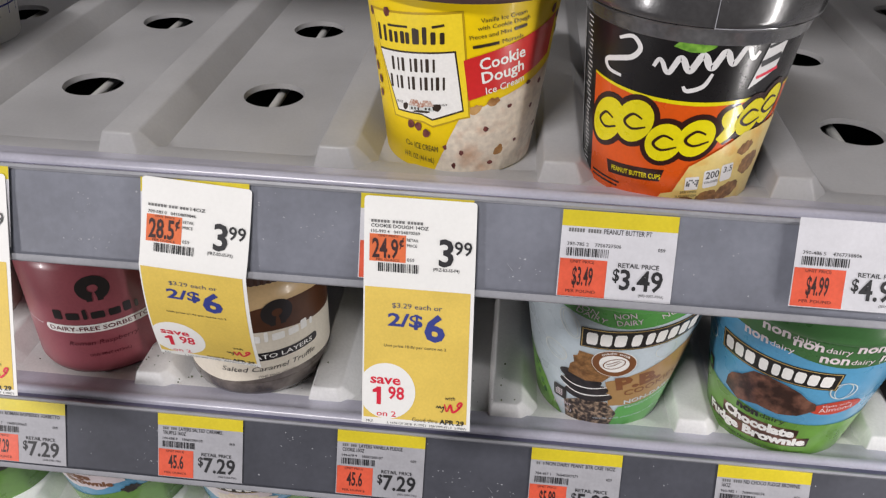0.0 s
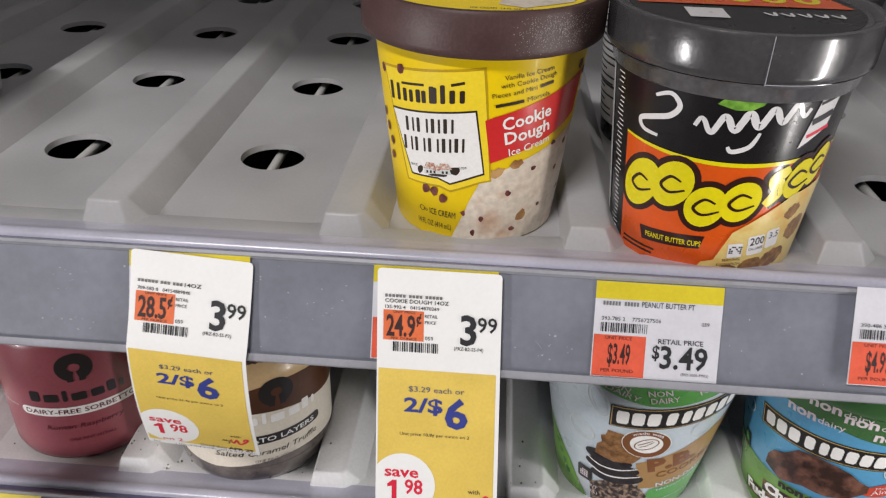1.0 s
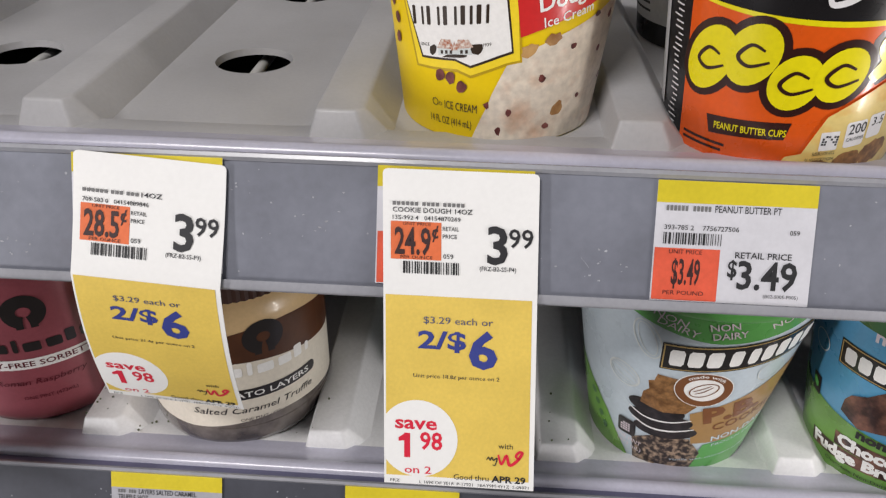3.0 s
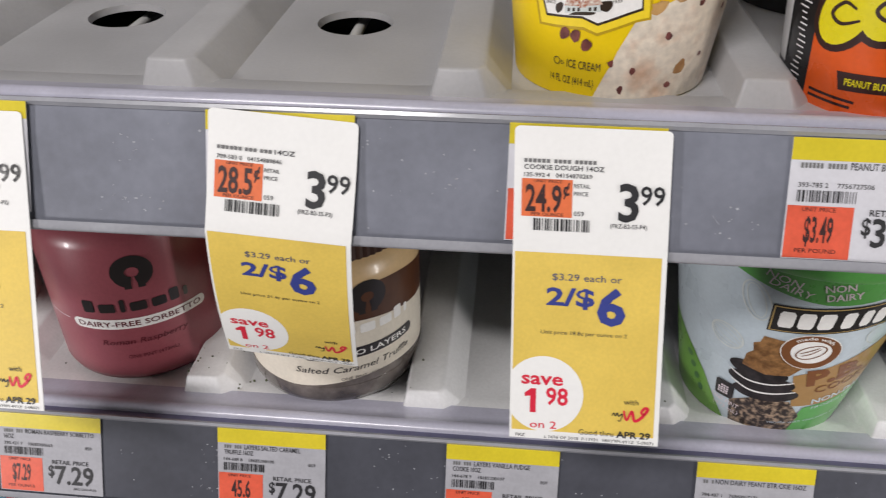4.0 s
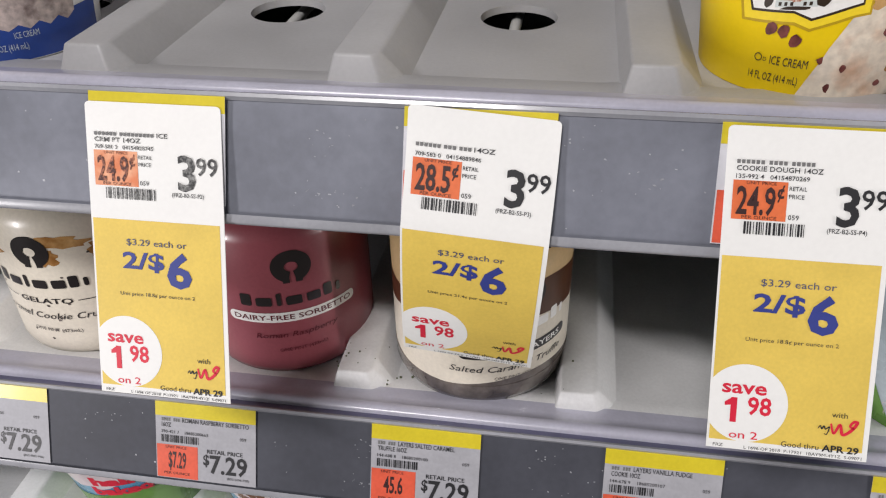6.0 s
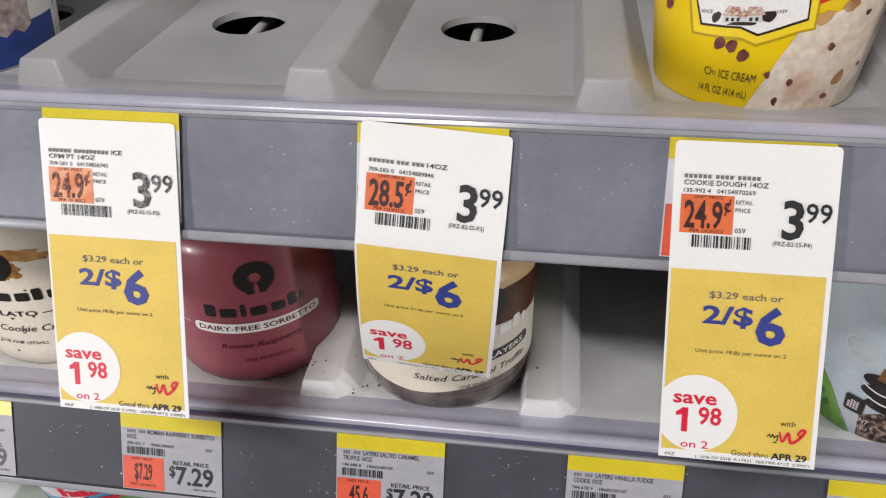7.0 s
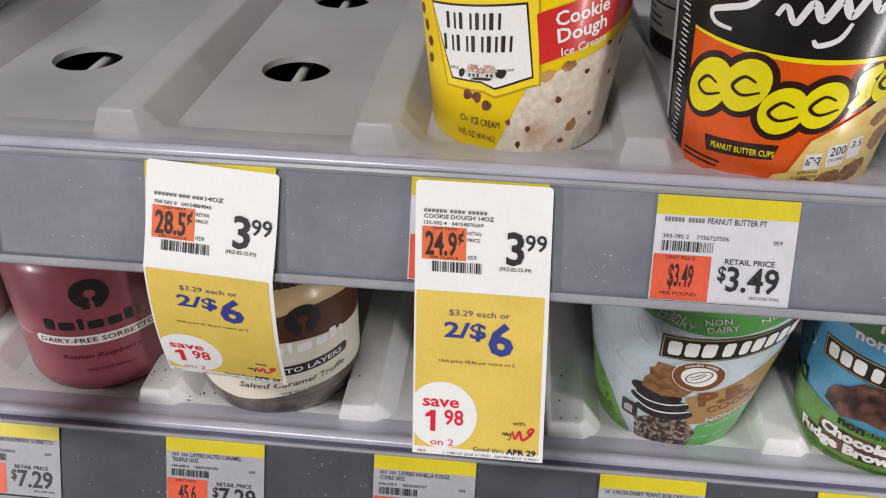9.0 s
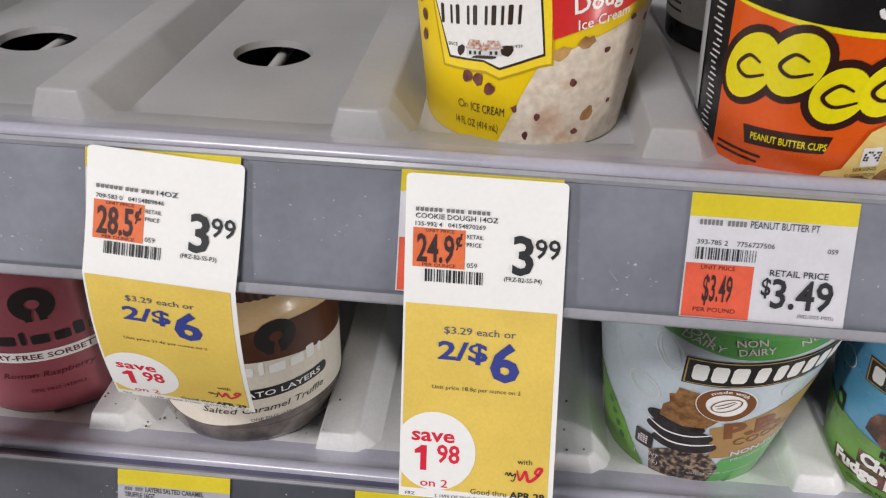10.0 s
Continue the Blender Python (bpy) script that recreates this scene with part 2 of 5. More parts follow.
# ---- print: flat shapes in metres (u to the right, v up), laid on a surface by a mapping ----
def words(s, cap, u, v, wide=None, bold=0.0, slope=0.0, shear=0.0, align="LEFT", arc=None):
    """Letters with capitals cap high, baseline at (u, v); wide: total width; slope in degrees."""
    cu = bpy.data.curves.new("letters", "FONT")
    cu.body, cu.size, cu.resolution_u, cu.offset, cu.shear = s, 1.0, 2, bold, shear
    ob = bpy.data.objects.new("letters", cu)
    me = bpy.data.meshes.new_from_object(ob)
    pts = np.empty(len(me.vertices) * 3)
    me.vertices.foreach_get("co", pts)
    pts = pts.reshape(-1, 3)[:, :2]
    faces = [tuple(p.vertices) for p in me.polygons]
    bpy.data.objects.remove(ob)
    bpy.data.curves.remove(cu)
    bpy.data.meshes.remove(me)
    if not len(pts):
        return ([], [])
    k = cap / 0.70
    kx = k
    x0, x1 = pts[:, 0].min(), pts[:, 0].max()
    if wide:
        kx = wide / (x1 - x0)
    w = (x1 - x0) * kx
    x = (pts[:, 0] - x0) * kx - (w / 2 if align == "CENTER" else 0)
    y = pts[:, 1] * k
    if arc:
        a = x / arc
        x, y = (arc + y) * np.sin(a), (arc + y) * np.cos(a)
        return ([(u + p, v + q) for p, q in zip(x, y)], faces)
    c, d = math.cos(radians(slope)), math.sin(radians(slope))
    return ([(u + p * c - q * d, v + p * d + q * c) for p, q in zip(x, y)], faces)


def poly(*pts):
    return (list(pts), [tuple(range(len(pts)))])


def rect(u0, u1, v0, v1):
    return poly((u0, v0), (u1, v0), (u1, v1), (u0, v1))


def slab(u, v, w, h, slope=0.0):
    """A bar from (u, v), w long and h high, sloped."""
    c, d = math.cos(radians(slope)), math.sin(radians(slope))
    return poly(*[(u + p * c - q * d, v + p * d + q * c) for p, q in ((0, 0), (w, 0), (w, h), (0, h))])


def rounded(u0, u1, v0, v1, r, n=6, slope=0.0):
    pts = []
    for cx, cy, a0 in ((u1 - r, v1 - r, 0), (u0 + r, v1 - r, 90), (u0 + r, v0 + r, 180), (u1 - r, v0 + r, 270)):
        pts += [(cx + r * math.cos(radians(a0 + 90 * i / n)), cy + r * math.sin(radians(a0 + 90 * i / n))) for i in range(n + 1)]
    if slope:
        mu, mv = (u0 + u1) / 2, (v0 + v1) / 2
        c, d = math.cos(radians(slope)), math.sin(radians(slope))
        pts = [(mu + (p - mu) * c - (q - mv) * d, mv + (p - mu) * d + (q - mv) * c) for p, q in pts]
    return poly(*pts)


def oval(u, v, ru, rv, tilt=0.0, n=28, wob=0.0, seed=1):
    rnd = random.Random(seed)
    c, d = math.cos(radians(tilt)), math.sin(radians(tilt))
    pts = []
    for i in range(n):
        a, k = 2 * math.pi * i / n, 1 + wob * (rnd.random() - 0.5)
        p, q = ru * k * math.cos(a), rv * k * math.sin(a)
        pts.append((u + p * c - q * d, v + p * d + q * c))
    return poly(*pts)


def ring(u, v, ru, rv, t, tilt=0.0, n=32, a0=0, a1=360):
    c, d = math.cos(radians(tilt)), math.sin(radians(tilt))
    pts, faces = [], []
    for i in range(n + 1):
        a = radians(a0 + (a1 - a0) * i / n)
        for k in (0, t):
            p, q = (ru - k) * math.cos(a), (rv - k) * math.sin(a)
            pts.append((u + p * c - q * d, v + p * d + q * c))
    for i in range(n):
        faces.append((2 * i, 2 * i + 2, 2 * i + 3, 2 * i + 1))
    return (pts, faces)


def stroke(pts, t, n=8):
    """A brush stroke through the points (smooth), t wide, thinner at its ends."""
    P = [Vector(p) for p in pts]
    line = []
    for i in range(len(P) - 1):
        a, b, c, d = P[max(i - 1, 0)], P[i], P[i + 1], P[min(i + 2, len(P) - 1)]
        for k in range(n):
            s = k / n
            line.append(0.5 * ((2 * b) + (c - a) * s + (2 * a - 5 * b + 4 * c - d) * s * s + (3 * b - a - 3 * c + d) * s ** 3))
    line.append(P[-1])
    vs, fs, m = [], [], len(line)
    for i, p in enumerate(line):
        g = line[min(i + 1, m - 1)] - line[max(i - 1, 0)]
        g = Vector((-g.y, g.x)).normalized() * t * 0.5 * (0.55 + 0.45 * math.sin(math.pi * i / (m - 1)))
        vs += [tuple(p + g), tuple(p - g)]
    for i in range(m - 1):
        fs.append((2 * i, 2 * i + 1, 2 * i + 3, 2 * i + 2))
    return (vs, fs)


def barcode(u0, u1, v0, v1, seed):
    rnd, out, u, w = random.Random(seed), [], u0, (u1 - u0) / 62
    while u < u1 - w:
        k = rnd.choice((1, 1, 2, 3)) * w * 0.8
        out.append(rect(u, min(u + k, u1), v0, v1))
        u += k + rnd.choice((1, 1, 2)) * w
    return out


def lay(name, shapes, mapping, height, material, parent, label="", du=None, dv=None):
    """Print the shapes on a surface as one part."""
    bm = bmesh.new()
    for pts, faces in shapes:
        vs = [bm.verts.new((u, v, 0)) for u, v in pts]
        for f in faces:
            if len(set(f)) > 2:
                try:
                    bm.faces.new([vs[i] for i in f])
                except ValueError:
                    pass
    big = [f for f in bm.faces if len(f.verts) > 4]
    if big:
        bm.normal_update()
        bmesh.ops.triangulate(bm, faces=big)
    for step, axis in ((du, 0), (dv, 1)):
        if step and bm.verts:
            lo = min(v.co[axis] for v in bm.verts)
            hi = max(v.co[axis] for v in bm.verts)
            n = math.ceil(lo / step)
            while n * step < hi:
                co, no = [0, 0, 0], [0, 0, 0]
                co[axis], no[axis] = n * step, 1
                bmesh.ops.bisect_plane(bm, geom=bm.verts[:] + bm.edges[:] + bm.faces[:], plane_co=co, plane_no=no)
                n += 1
    for v in bm.verts:
        v.co = mapping(v.co.x, v.co.y, height)
    bmesh.ops.recalc_face_normals(bm, faces=bm.faces)
    return part(name, bm, material, parent, label)


# ---- the freezer: shelves with moulded trays, lips and price channels ----
PITCH = 0.103
X0, X1 = -0.50, 0.48
HOLE_Y, HOLE_R = (0.1095, 0.2190, 0.3285, 0.4380), 0.0165
RIDGE_H = 0.011


def tray(name, base, first, label, material, holes=True):
    """Moulded tray: slots with round holes between flat-topped ridges, front at y = 0.027."""
    t = thing(name, base, label, "shelf tray", kind="structure")
    bm = bmesh.new()
    y0, y1 = 0.026, 0.49
    ridges = []
    k = math.floor((X0 - first) / PITCH)
    while first + k * PITCH < X1:
        c = first + k * PITCH
        a, b = c + 0.018, c + PITCH - 0.0105      # slot floor between two ridges
        m = c + PITCH / 2 + 0.0005
        ys = [0.0415] + [(p + q) / 2 for p, q in zip(HOLE_Y, HOLE_Y[1:])] + [y1]
        ap = [[bm.verts.new((x, y, z)) for x in (a, b)] for y, z in ((y0, 0.0), (y0 + 0.0008, 0.0018), (0.0375, 0.0018), (0.0415, 0.0))]
        for p, q in zip(ap, ap[1:]):
            bm.faces.new((p[0], p[1], q[1], q[0]))
        if not holes:
            bm.faces.new([bm.verts.new(p) for p in ((a, 0.0415, 0), (b, 0.0415, 0), (b, y1, 0), (a, y1, 0))])
        for hy, ya, yb in zip(HOLE_Y, ys, ys[1:]) if holes else ():
            n = 40
            inner, outer, low = [], [], []
            for i in range(n):
                g = 2 * math.pi * (i + 0.5) / n
                cx, sy = math.cos(g), math.sin(g)
                sx = ((b - m) if cx > 0 else (m - a)) / max(abs(cx), 1e-6)
                st = ((yb - hy) if sy > 0 else (hy - ya)) / max(abs(sy), 1e-6)
                q = min(sx, st)
                inner.append(bm.verts.new((m + HOLE_R * cx, hy + HOLE_R * sy, 0)))
                low.append(bm.verts.new((m + (HOLE_R - 0.0006) * cx, hy + (HOLE_R - 0.0006) * sy, -0.003)))
                px, py = m + q * cx, hy + q * sy
                outer.append(bm.verts.new((px, py, 0)))
            corner = {}
            for i in range(n):
                j = (i + 1) % n
                bm.faces.new((inner[i], inner[j], outer[j], outer[i]))
                bm.faces.new((low[i], low[j], inner[j], inner[i]))
                p, q = outer[i].co, outer[j].co
                if abs(p.x - q.x) > 1e-7 and abs(p.y - q.y) > 1e-7:
                    cxx = max(p.x, q.x) if p.x + q.x > 2 * m else min(p.x, q.x)
                    cyy = max(p.y, q.y) if p.y + q.y > 2 * hy else min(p.y, q.y)
                    v = bm.verts.new((cxx, cyy, 0))
                    bm.faces.new((outer[i], outer[j], v))
        # the ridge at c: steep left flank, wide chamfer on the right, front corner cut off
        rb = bmesh.new()
        base = [(c - 0.0105, 0.0280), (c + 0.0100, 0.0280), (c + 0.0180, 0.0370), (c + 0.0180, y1), (c - 0.0105, y1)]
        crest = [(c - 0.0078, 0.0320), (c + 0.0062, 0.0320), (c + 0.0088, 0.0350), (c + 0.0088, y1), (c - 0.0078, y1)]
        lo = [rb.verts.new((x, y, 0.0)) for x, y in base]
        hi = [rb.verts.new((x, y, RIDGE_H)) for x, y in crest]
        top = rb.faces.new(hi)
        for i in range(5):
            if i != 3:
                rb.faces.new((lo[i], lo[(i + 1) % 5], hi[(i + 1) % 5], hi[i]))
        rim = [e for e in top.edges if not (e.verts[0].co.y > 0.4 and e.verts[1].co.y > 0.4)]
        rim += [e for v in hi[:3] for e in v.link_edges if e not in rim and e not in top.edges[:]]
        bmesh.ops.bevel(rb, geom=rim, offset=0.0011, segments=3, affect="EDGES", profile=0.5)
        bmesh.ops.recalc_face_normals(rb, faces=rb.faces)
        ridges.append(rb)
        g = [[bm.verts.new((x, y, z)) for x in (c - 0.0105, c + 0.0180)] for y, z in ((y0, 0.0), (y0 + 0.0008, 0.0018), (0.0375, 0.0018), (0.0415, 0.0))]
        for p, q in zip(g, g[1:]):
            bm.faces.new((p[0], p[1], q[1], q[0]))
        k += 1
    bmesh.ops.remove_doubles(bm, verts=bm.verts, dist=0.00005)
    bmesh.ops.recalc_face_normals(bm, faces=bm.faces)
    part("tray_floor", bm, material, t, smooth=30)
    for rb in ridges:
        part("ridge", rb, material, t, smooth=30)
    bm = bmesh.new()
    for i in range(14):                               # wires that carry the tray
        x = first + PITCH / 2 + PITCH * (i - 5)
        for q in (-0.002, 0.05):
            r = bmesh.ops.create_cone(bm, cap_ends=True, segments=10, radius1=0.0026, radius2=0.0026, depth=0.48, matrix=pose(x + q, 0.265, -0.0095, 90, 0, 0))
    part("wire_support", bm, STEEL, t, "white coated wires under the tray")
    # Added sheet below the wires, near-black to give the holes their shade.
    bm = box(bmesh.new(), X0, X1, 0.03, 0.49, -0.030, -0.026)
    part("underside", bm, SHADE_BLACK, t)
    return t


def channel(name, base, label, face_mat):
    """Front lip and the slanted price channel under it."""
    t = thing(name, base, label, "price rail", kind="structure")
    lip = [(0.0300, -0.0030), (0.0300, 0.0012), (0.0262, 0.0016), (0.0258, 0.0032), (0.0215, 0.0042), (0.0180, 0.0052), (0.0135, 0.0056), (0.0125, 0.0072), (0.0110, 0.0084), (0.0085, 0.0088), (0.0064, 0.0080), (0.0056, 0.0062), (0.0050, 0.0000), (0.0150, -0.0060)]
    part("lip", sweep(lip, X0, X1), LIP, t, "lilac-grey rounded plastic lip", smooth=60)
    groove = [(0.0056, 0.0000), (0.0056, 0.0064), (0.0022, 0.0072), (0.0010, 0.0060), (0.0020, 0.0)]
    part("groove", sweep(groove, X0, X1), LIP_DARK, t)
    bead = [(0.0022, 0.0068), (0.0012, 0.0086), (0.0000, 0.0088), (-0.0007, 0.0078), (0.0002, 0.0060)]
    part("top_bead", sweep(bead, X0, X1), EDGE, t, smooth=60)

    def on(v, h):
        return (-0.41 * v - 0.912 * h, 0.0055 - 0.912 * v + 0.41 * h)
    face = [on(-0.0008, -0.0004), on(0.0375, -0.0004), on(0.0375, -0.003), on(0.0, -0.003)]
    part("channel_face", sweep(face, X0, X1), face_mat, t)
    edge = [on(0.0370, 0.0010), on(0.0395, 0.0012), on(0.0405, 0.0002), on(0.0400, -0.0026), on(0.0380, -0.0026), on(0.0376, -0.0002)]
    part("bottom_edge", sweep(edge, X0, X1), EDGE, t, "clear plastic edge", smooth=60)
    # Filler behind the channel face, coloured near-black for the shade there.
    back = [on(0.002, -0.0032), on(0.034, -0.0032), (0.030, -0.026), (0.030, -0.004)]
    part("bracket", sweep(back, X0, X1), SHADE_BLACK, t)
    rnd, sc = random.Random(name), []
    for i in range(110):                              # small scuffs and frost specks, some in clusters
        u, v = rnd.uniform(X0, X1), rnd.uniform(0.003, 0.036)
        sc.append(oval(u, v, rnd.uniform(0.0001, 0.0005), rnd.uniform(0.0001, 0.0004), rnd.uniform(0, 180), n=7, wob=0.7, seed=i))
    for c in range(16):
        cu, cv = rnd.uniform(X0, X1), rnd.uniform(0.006, 0.033)
        for i in range(9):
            sc.append(oval(cu + rnd.gauss(0, 0.006), min(0.036, max(0.002, cv + rnd.gauss(0, 0.003))), rnd.uniform(0.0001, 0.0006), rnd.uniform(0.0001, 0.0003), rnd.uniform(-20, 20), n=8, wob=0.8, seed=c * 9 + i))
    for i in range(14):
        u, v, a = rnd.uniform(X0, X1), rnd.uniform(0.004, 0.034), rnd.uniform(-90, 90)
        sc.append(slab(u, v, rnd.uniform(0.0012, 0.004), 0.00012, a))
    lay("scuff_marks", sc, lambda u, v, h: Vector((u, *on(v, h))), -0.0003, SCUFF, t, "pale scuffs and specks")
    return on


LOW = (0.0, 0.0068, -0.1540)
tray("shelf_tray", (0, 0, 0), -0.0175, "grey moulded plastic freezer shelf tray with round holes", DECK)
tray("shelf_tray", (0, 0, -0.1535), -0.0315, "pale moulded plastic freezer shelf tray, lightly soiled", DECK_PALE, False)
tray("shelf_tray", (0, 0, -0.3015), -0.0550, "grey moulded plastic lower freezer shelf tray", DECK_PALE, False)
RAILON = channel("price_channel", (0, 0, 0), "scuffed grey plastic price channel along the shelf front", RAIL)
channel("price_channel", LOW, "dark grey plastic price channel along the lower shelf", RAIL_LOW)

# closing surfaces of the cabinet and the aisle
for nm, dims, m_, lab in (
    ("wall_back", (-0.62, 0.60, 0.50, 0.52, -1.2, 0.9), WALL, "grey freezer back liner"),
    ("wall_left", (-0.64, -0.62, 0.02, 0.52, -1.2, 0.9), WALL, "grey freezer side liner"),
    ("wall_right", (0.60, 0.62, 0.02, 0.52, -1.2, 0.9), WALL, "grey freezer side liner"),
    ("ceiling", (-0.62, 0.60, 0.0, 0.50, 0.235, 0.25), DECK_PALE, "pale underside of the shelf above"),
    ("floor", (-2.2, 2.2, -2.4, 0.6, -1.22, -1.2), STORE, "pale store floor"),
    ("wall_aisle", (-2.2, 2.2, -2.42, -2.4, -1.2, 1.5), STORE, "far side of the store aisle"),
):
    o = part(nm, box(bmesh.new(), *dims, 0.002), m_, None, lab)
    tagged(o, lab, "wall" if "wall" in nm else nm, kind="structure")


# ---- price cards and labels ----
def flat_map(u, v, h):
    """u right, v down from the top edge, on the slanted channel."""
    y, z = RAILON(v, h)
    return Vector((u, y, z))


def card_mesh(mapping, w, l, r, th, n=24):
    """A thin card with two rounded top corners."""
    bm = bmesh.new()
    rows = []
    n += 6
    for i in range(n + 1):
        v = r * i / 6 if i < 6 else r + (l - r) * (i - 6) / (n - 6)
        d = r - math.sqrt(max(0, r * r - (r - v) ** 2)) if v < r else 0
        for h in (0,):
            rows.append([(d + (w - 2 * d) * k / 6, v) for k in range(7)])
    top = [[bm.verts.new(mapping(u, v, th)) for u, v in row] for row in rows]
    bot = [[bm.verts.new(mapping(u, v, 0)) for u, v in row] for row in rows]
    for i in range(n):
        for k in range(6):
            bm.faces.new((top[i][k], top[i][k + 1], top[i + 1][k + 1], top[i + 1][k]))
            bm.faces.new((bot[i][k + 1], bot[i][k], bot[i + 1][k], bot[i + 1][k + 1]))
        bm.faces.new((top[i][0], top[i + 1][0], bot[i + 1][0], bot[i][0]))
        bm.faces.new((top[i + 1][6], top[i][6], bot[i][6], bot[i + 1][6]))
    bm.faces.new(top[0][::-1] + bot[0])
    bm.faces.new(top[n] + bot[n][::-1])
    bmesh.ops.recalc_face_normals(bm, faces=bm.faces)
    return bm


def metres(shapes):
    """Layouts of cards are in millimetres, from the top edge (v = 0) down to negative v."""
    return [([(u * 0.001, v * 0.001) for u, v in pts], faces) for pts, faces in shapes]


def sale_card(name, place, mapping, names, codes, unit, slot, per, foot, label, bend=False, faded=False):
    W, L, TH = 0.0480, 0.1010, 0.0003
    t = thing(name, place, label, "price card", "sale price cards")
    patch_ink, black, soft_ink, unit_ink = (ORANGE_FADED, INK_FADED, INK_FADED, INK_FADED_ORANGE) if faded else (ORANGE, INK, INK_SOFT, INK_ORANGE)
    part("card", card_mesh(mapping, W, L, 0.0016, TH), PAPER, t)

    def mp(u, v, h):
        return mapping(u, -v, TH + h)
    dv = 0.003 if bend else None
    go = lambda nm, sh, hh, m_, lb="", under=None: lay(nm, metres(sh), mp, hh, m_, under or t, lb, dv=dv)
    yellow_field = go("yellow_field", [rect(0.7, 46.4, -98.2, -39.2)], 0.0001, YEL, "yellow printed field")
    # badge, cut off by the card's left edge and foot
    pts = [(10.9 + 12.7 * math.cos(a), -85.6 + 12.7 * math.sin(a)) for a in [math.pi * 2 * i / 48 for i in range(48)]]
    pts = [(max(p, 0.15), max(q, -100.6)) for p, q in pts]
    save_badge = go("save_badge", [poly(*pts)], 0.0002, PAPER, "white round badge")
    unit_price_patch = go("unit_price_patch", [rect(2.4, 18.1, -27.9, -16.1)], 0.0001, patch_ink, "orange unit price patch")
    ink, blocks, y = [], [], -11.2 if len(names) > 1 else -12.6
    for counts, start, txt, wide in names:
        for k, (u, w) in enumerate(counts):
            for q in range(w):
                blocks.append(rect(u + q * 1.38, u + q * 1.38 + 1.0, y + 0.1, y + 1.25))
        if txt:
            ink.append(words(txt, 1.5, start, y, wide=wide, bold=0.012))
        y -= 2.0
    ink += [words(codes, 1.3, 3.0, -15.5, wide=21.0, bold=0.008), words("RETAIL", 1.25, 18.5, -18.5, wide=5.0, bold=0.006), words("PRICE", 1.25, 18.5, -20.9, wide=4.4, bold=0.006),
            words("059", 1.45, 18.7, -27.2, wide=3.1, bold=0.006), words(slot, 1.35, 30.0, -30.4, wide=11.3, bold=0.008)]
    go("item_text", ink, 0.0003, soft_ink)
    tagged(go("item_name_bar", blocks, 0.0003, NAMEBAR), kind="stuff")
    tagged(go("barcode", barcode(6.2, 24.2, -32.2, -28.4, codes), 0.0003, black), kind="stuff")
    go("unit_price_text", [words("UNIT PRICE", 0.95, 6.2, -17.2, wide=8.6), words(unit, 8.2, 3.6, -26.1, wide=11.2, bold=0.02), words("¢", 4.2, 15.2, -20.9, wide=2.0, bold=0.02), words(per, 1.0, 5.4, -27.6, wide=10)], 0.0003, unit_ink, under=unit_price_patch)
    go("price_text", [words("3", 11.4, 32.3, -28.0, wide=6.3, bold=0.022), words("99", 5.8, 38.9, -22.8, wide=7.5, bold=0.012)], 0.0003, black, "black price digits")
    go("offer_text", [words("$3.29 each or", 2.2, 12.6, -47.8, wide=21.8, bold=0.002)], 0.0003, OFFER_INK, under=yellow_field)
    go("offer_price", [words("2/$", 5.5, 10.9, -55.8, wide=15.2, bold=0.026), words("6", 11.3, 26.9, -61.3, wide=9.0, bold=0.03)], 0.0003, BLUE, "bold blue offer digits", under=yellow_field)
    go("offer_unit_text", [words("Unit price " + foot + "¢ per ounce on 2", 1.25, 9.4, -65.4, wide=27.2)], 0.0003, INK_SOFT, under=yellow_field)
    go("save_text", [words("save", 4.3, 3.6, -82.4, wide=13.4, bold=0.022), rect(6.5, 8.4, -92.0, -83.9), poly((4.7, -86.7), (6.5, -86.4), (6.5, -84.2), (4.7, -85.5)), words("98", 5.7, 11.6, -89.0, wide=7.1, bold=0.02), words("on 2", 2.5, 6.6, -97.2, wide=8.6, bold=0.006)], 0.0003, RED, "red saving digits", under=save_badge)
    go("brand_mark", [stroke([(36.6, -89.4), (37.6, -92.6), (39.2, -89.6), (40.2, -92.7), (42.4, -91.4), (44.2, -88.7), (43.2, -88.3), (42.2, -89.8), (43.6, -90.6)], 1.0)], 0.0003, RED, "red swirl")
    go("small_text", [words("with", 1.8, 36.6, -87.4, wide=4.6), stroke([(32.9, -91.4), (33.5, -90.4), (34.0, -91.4), (34.6, -90.4), (35.1, -91.4), (36.2, -90.6), (35.6, -93.0), (34.8, -92.8)], 0.4),
                      words("Good thru", 1.8, 22.4, -98.5, wide=11.2), words("APR 29", 2.1, 34.5, -98.7, wide=10.9, bold=0.03),
                      words("FRZ", 1.0, 2.0, -100.4, wide=3.0), words("L 1696 OF 2018  P-17921  1BAY9M-4Y1Z  S-09071", 1.0, 11.4, -100.5, wide=35)], 0.0003, INK)
    return t


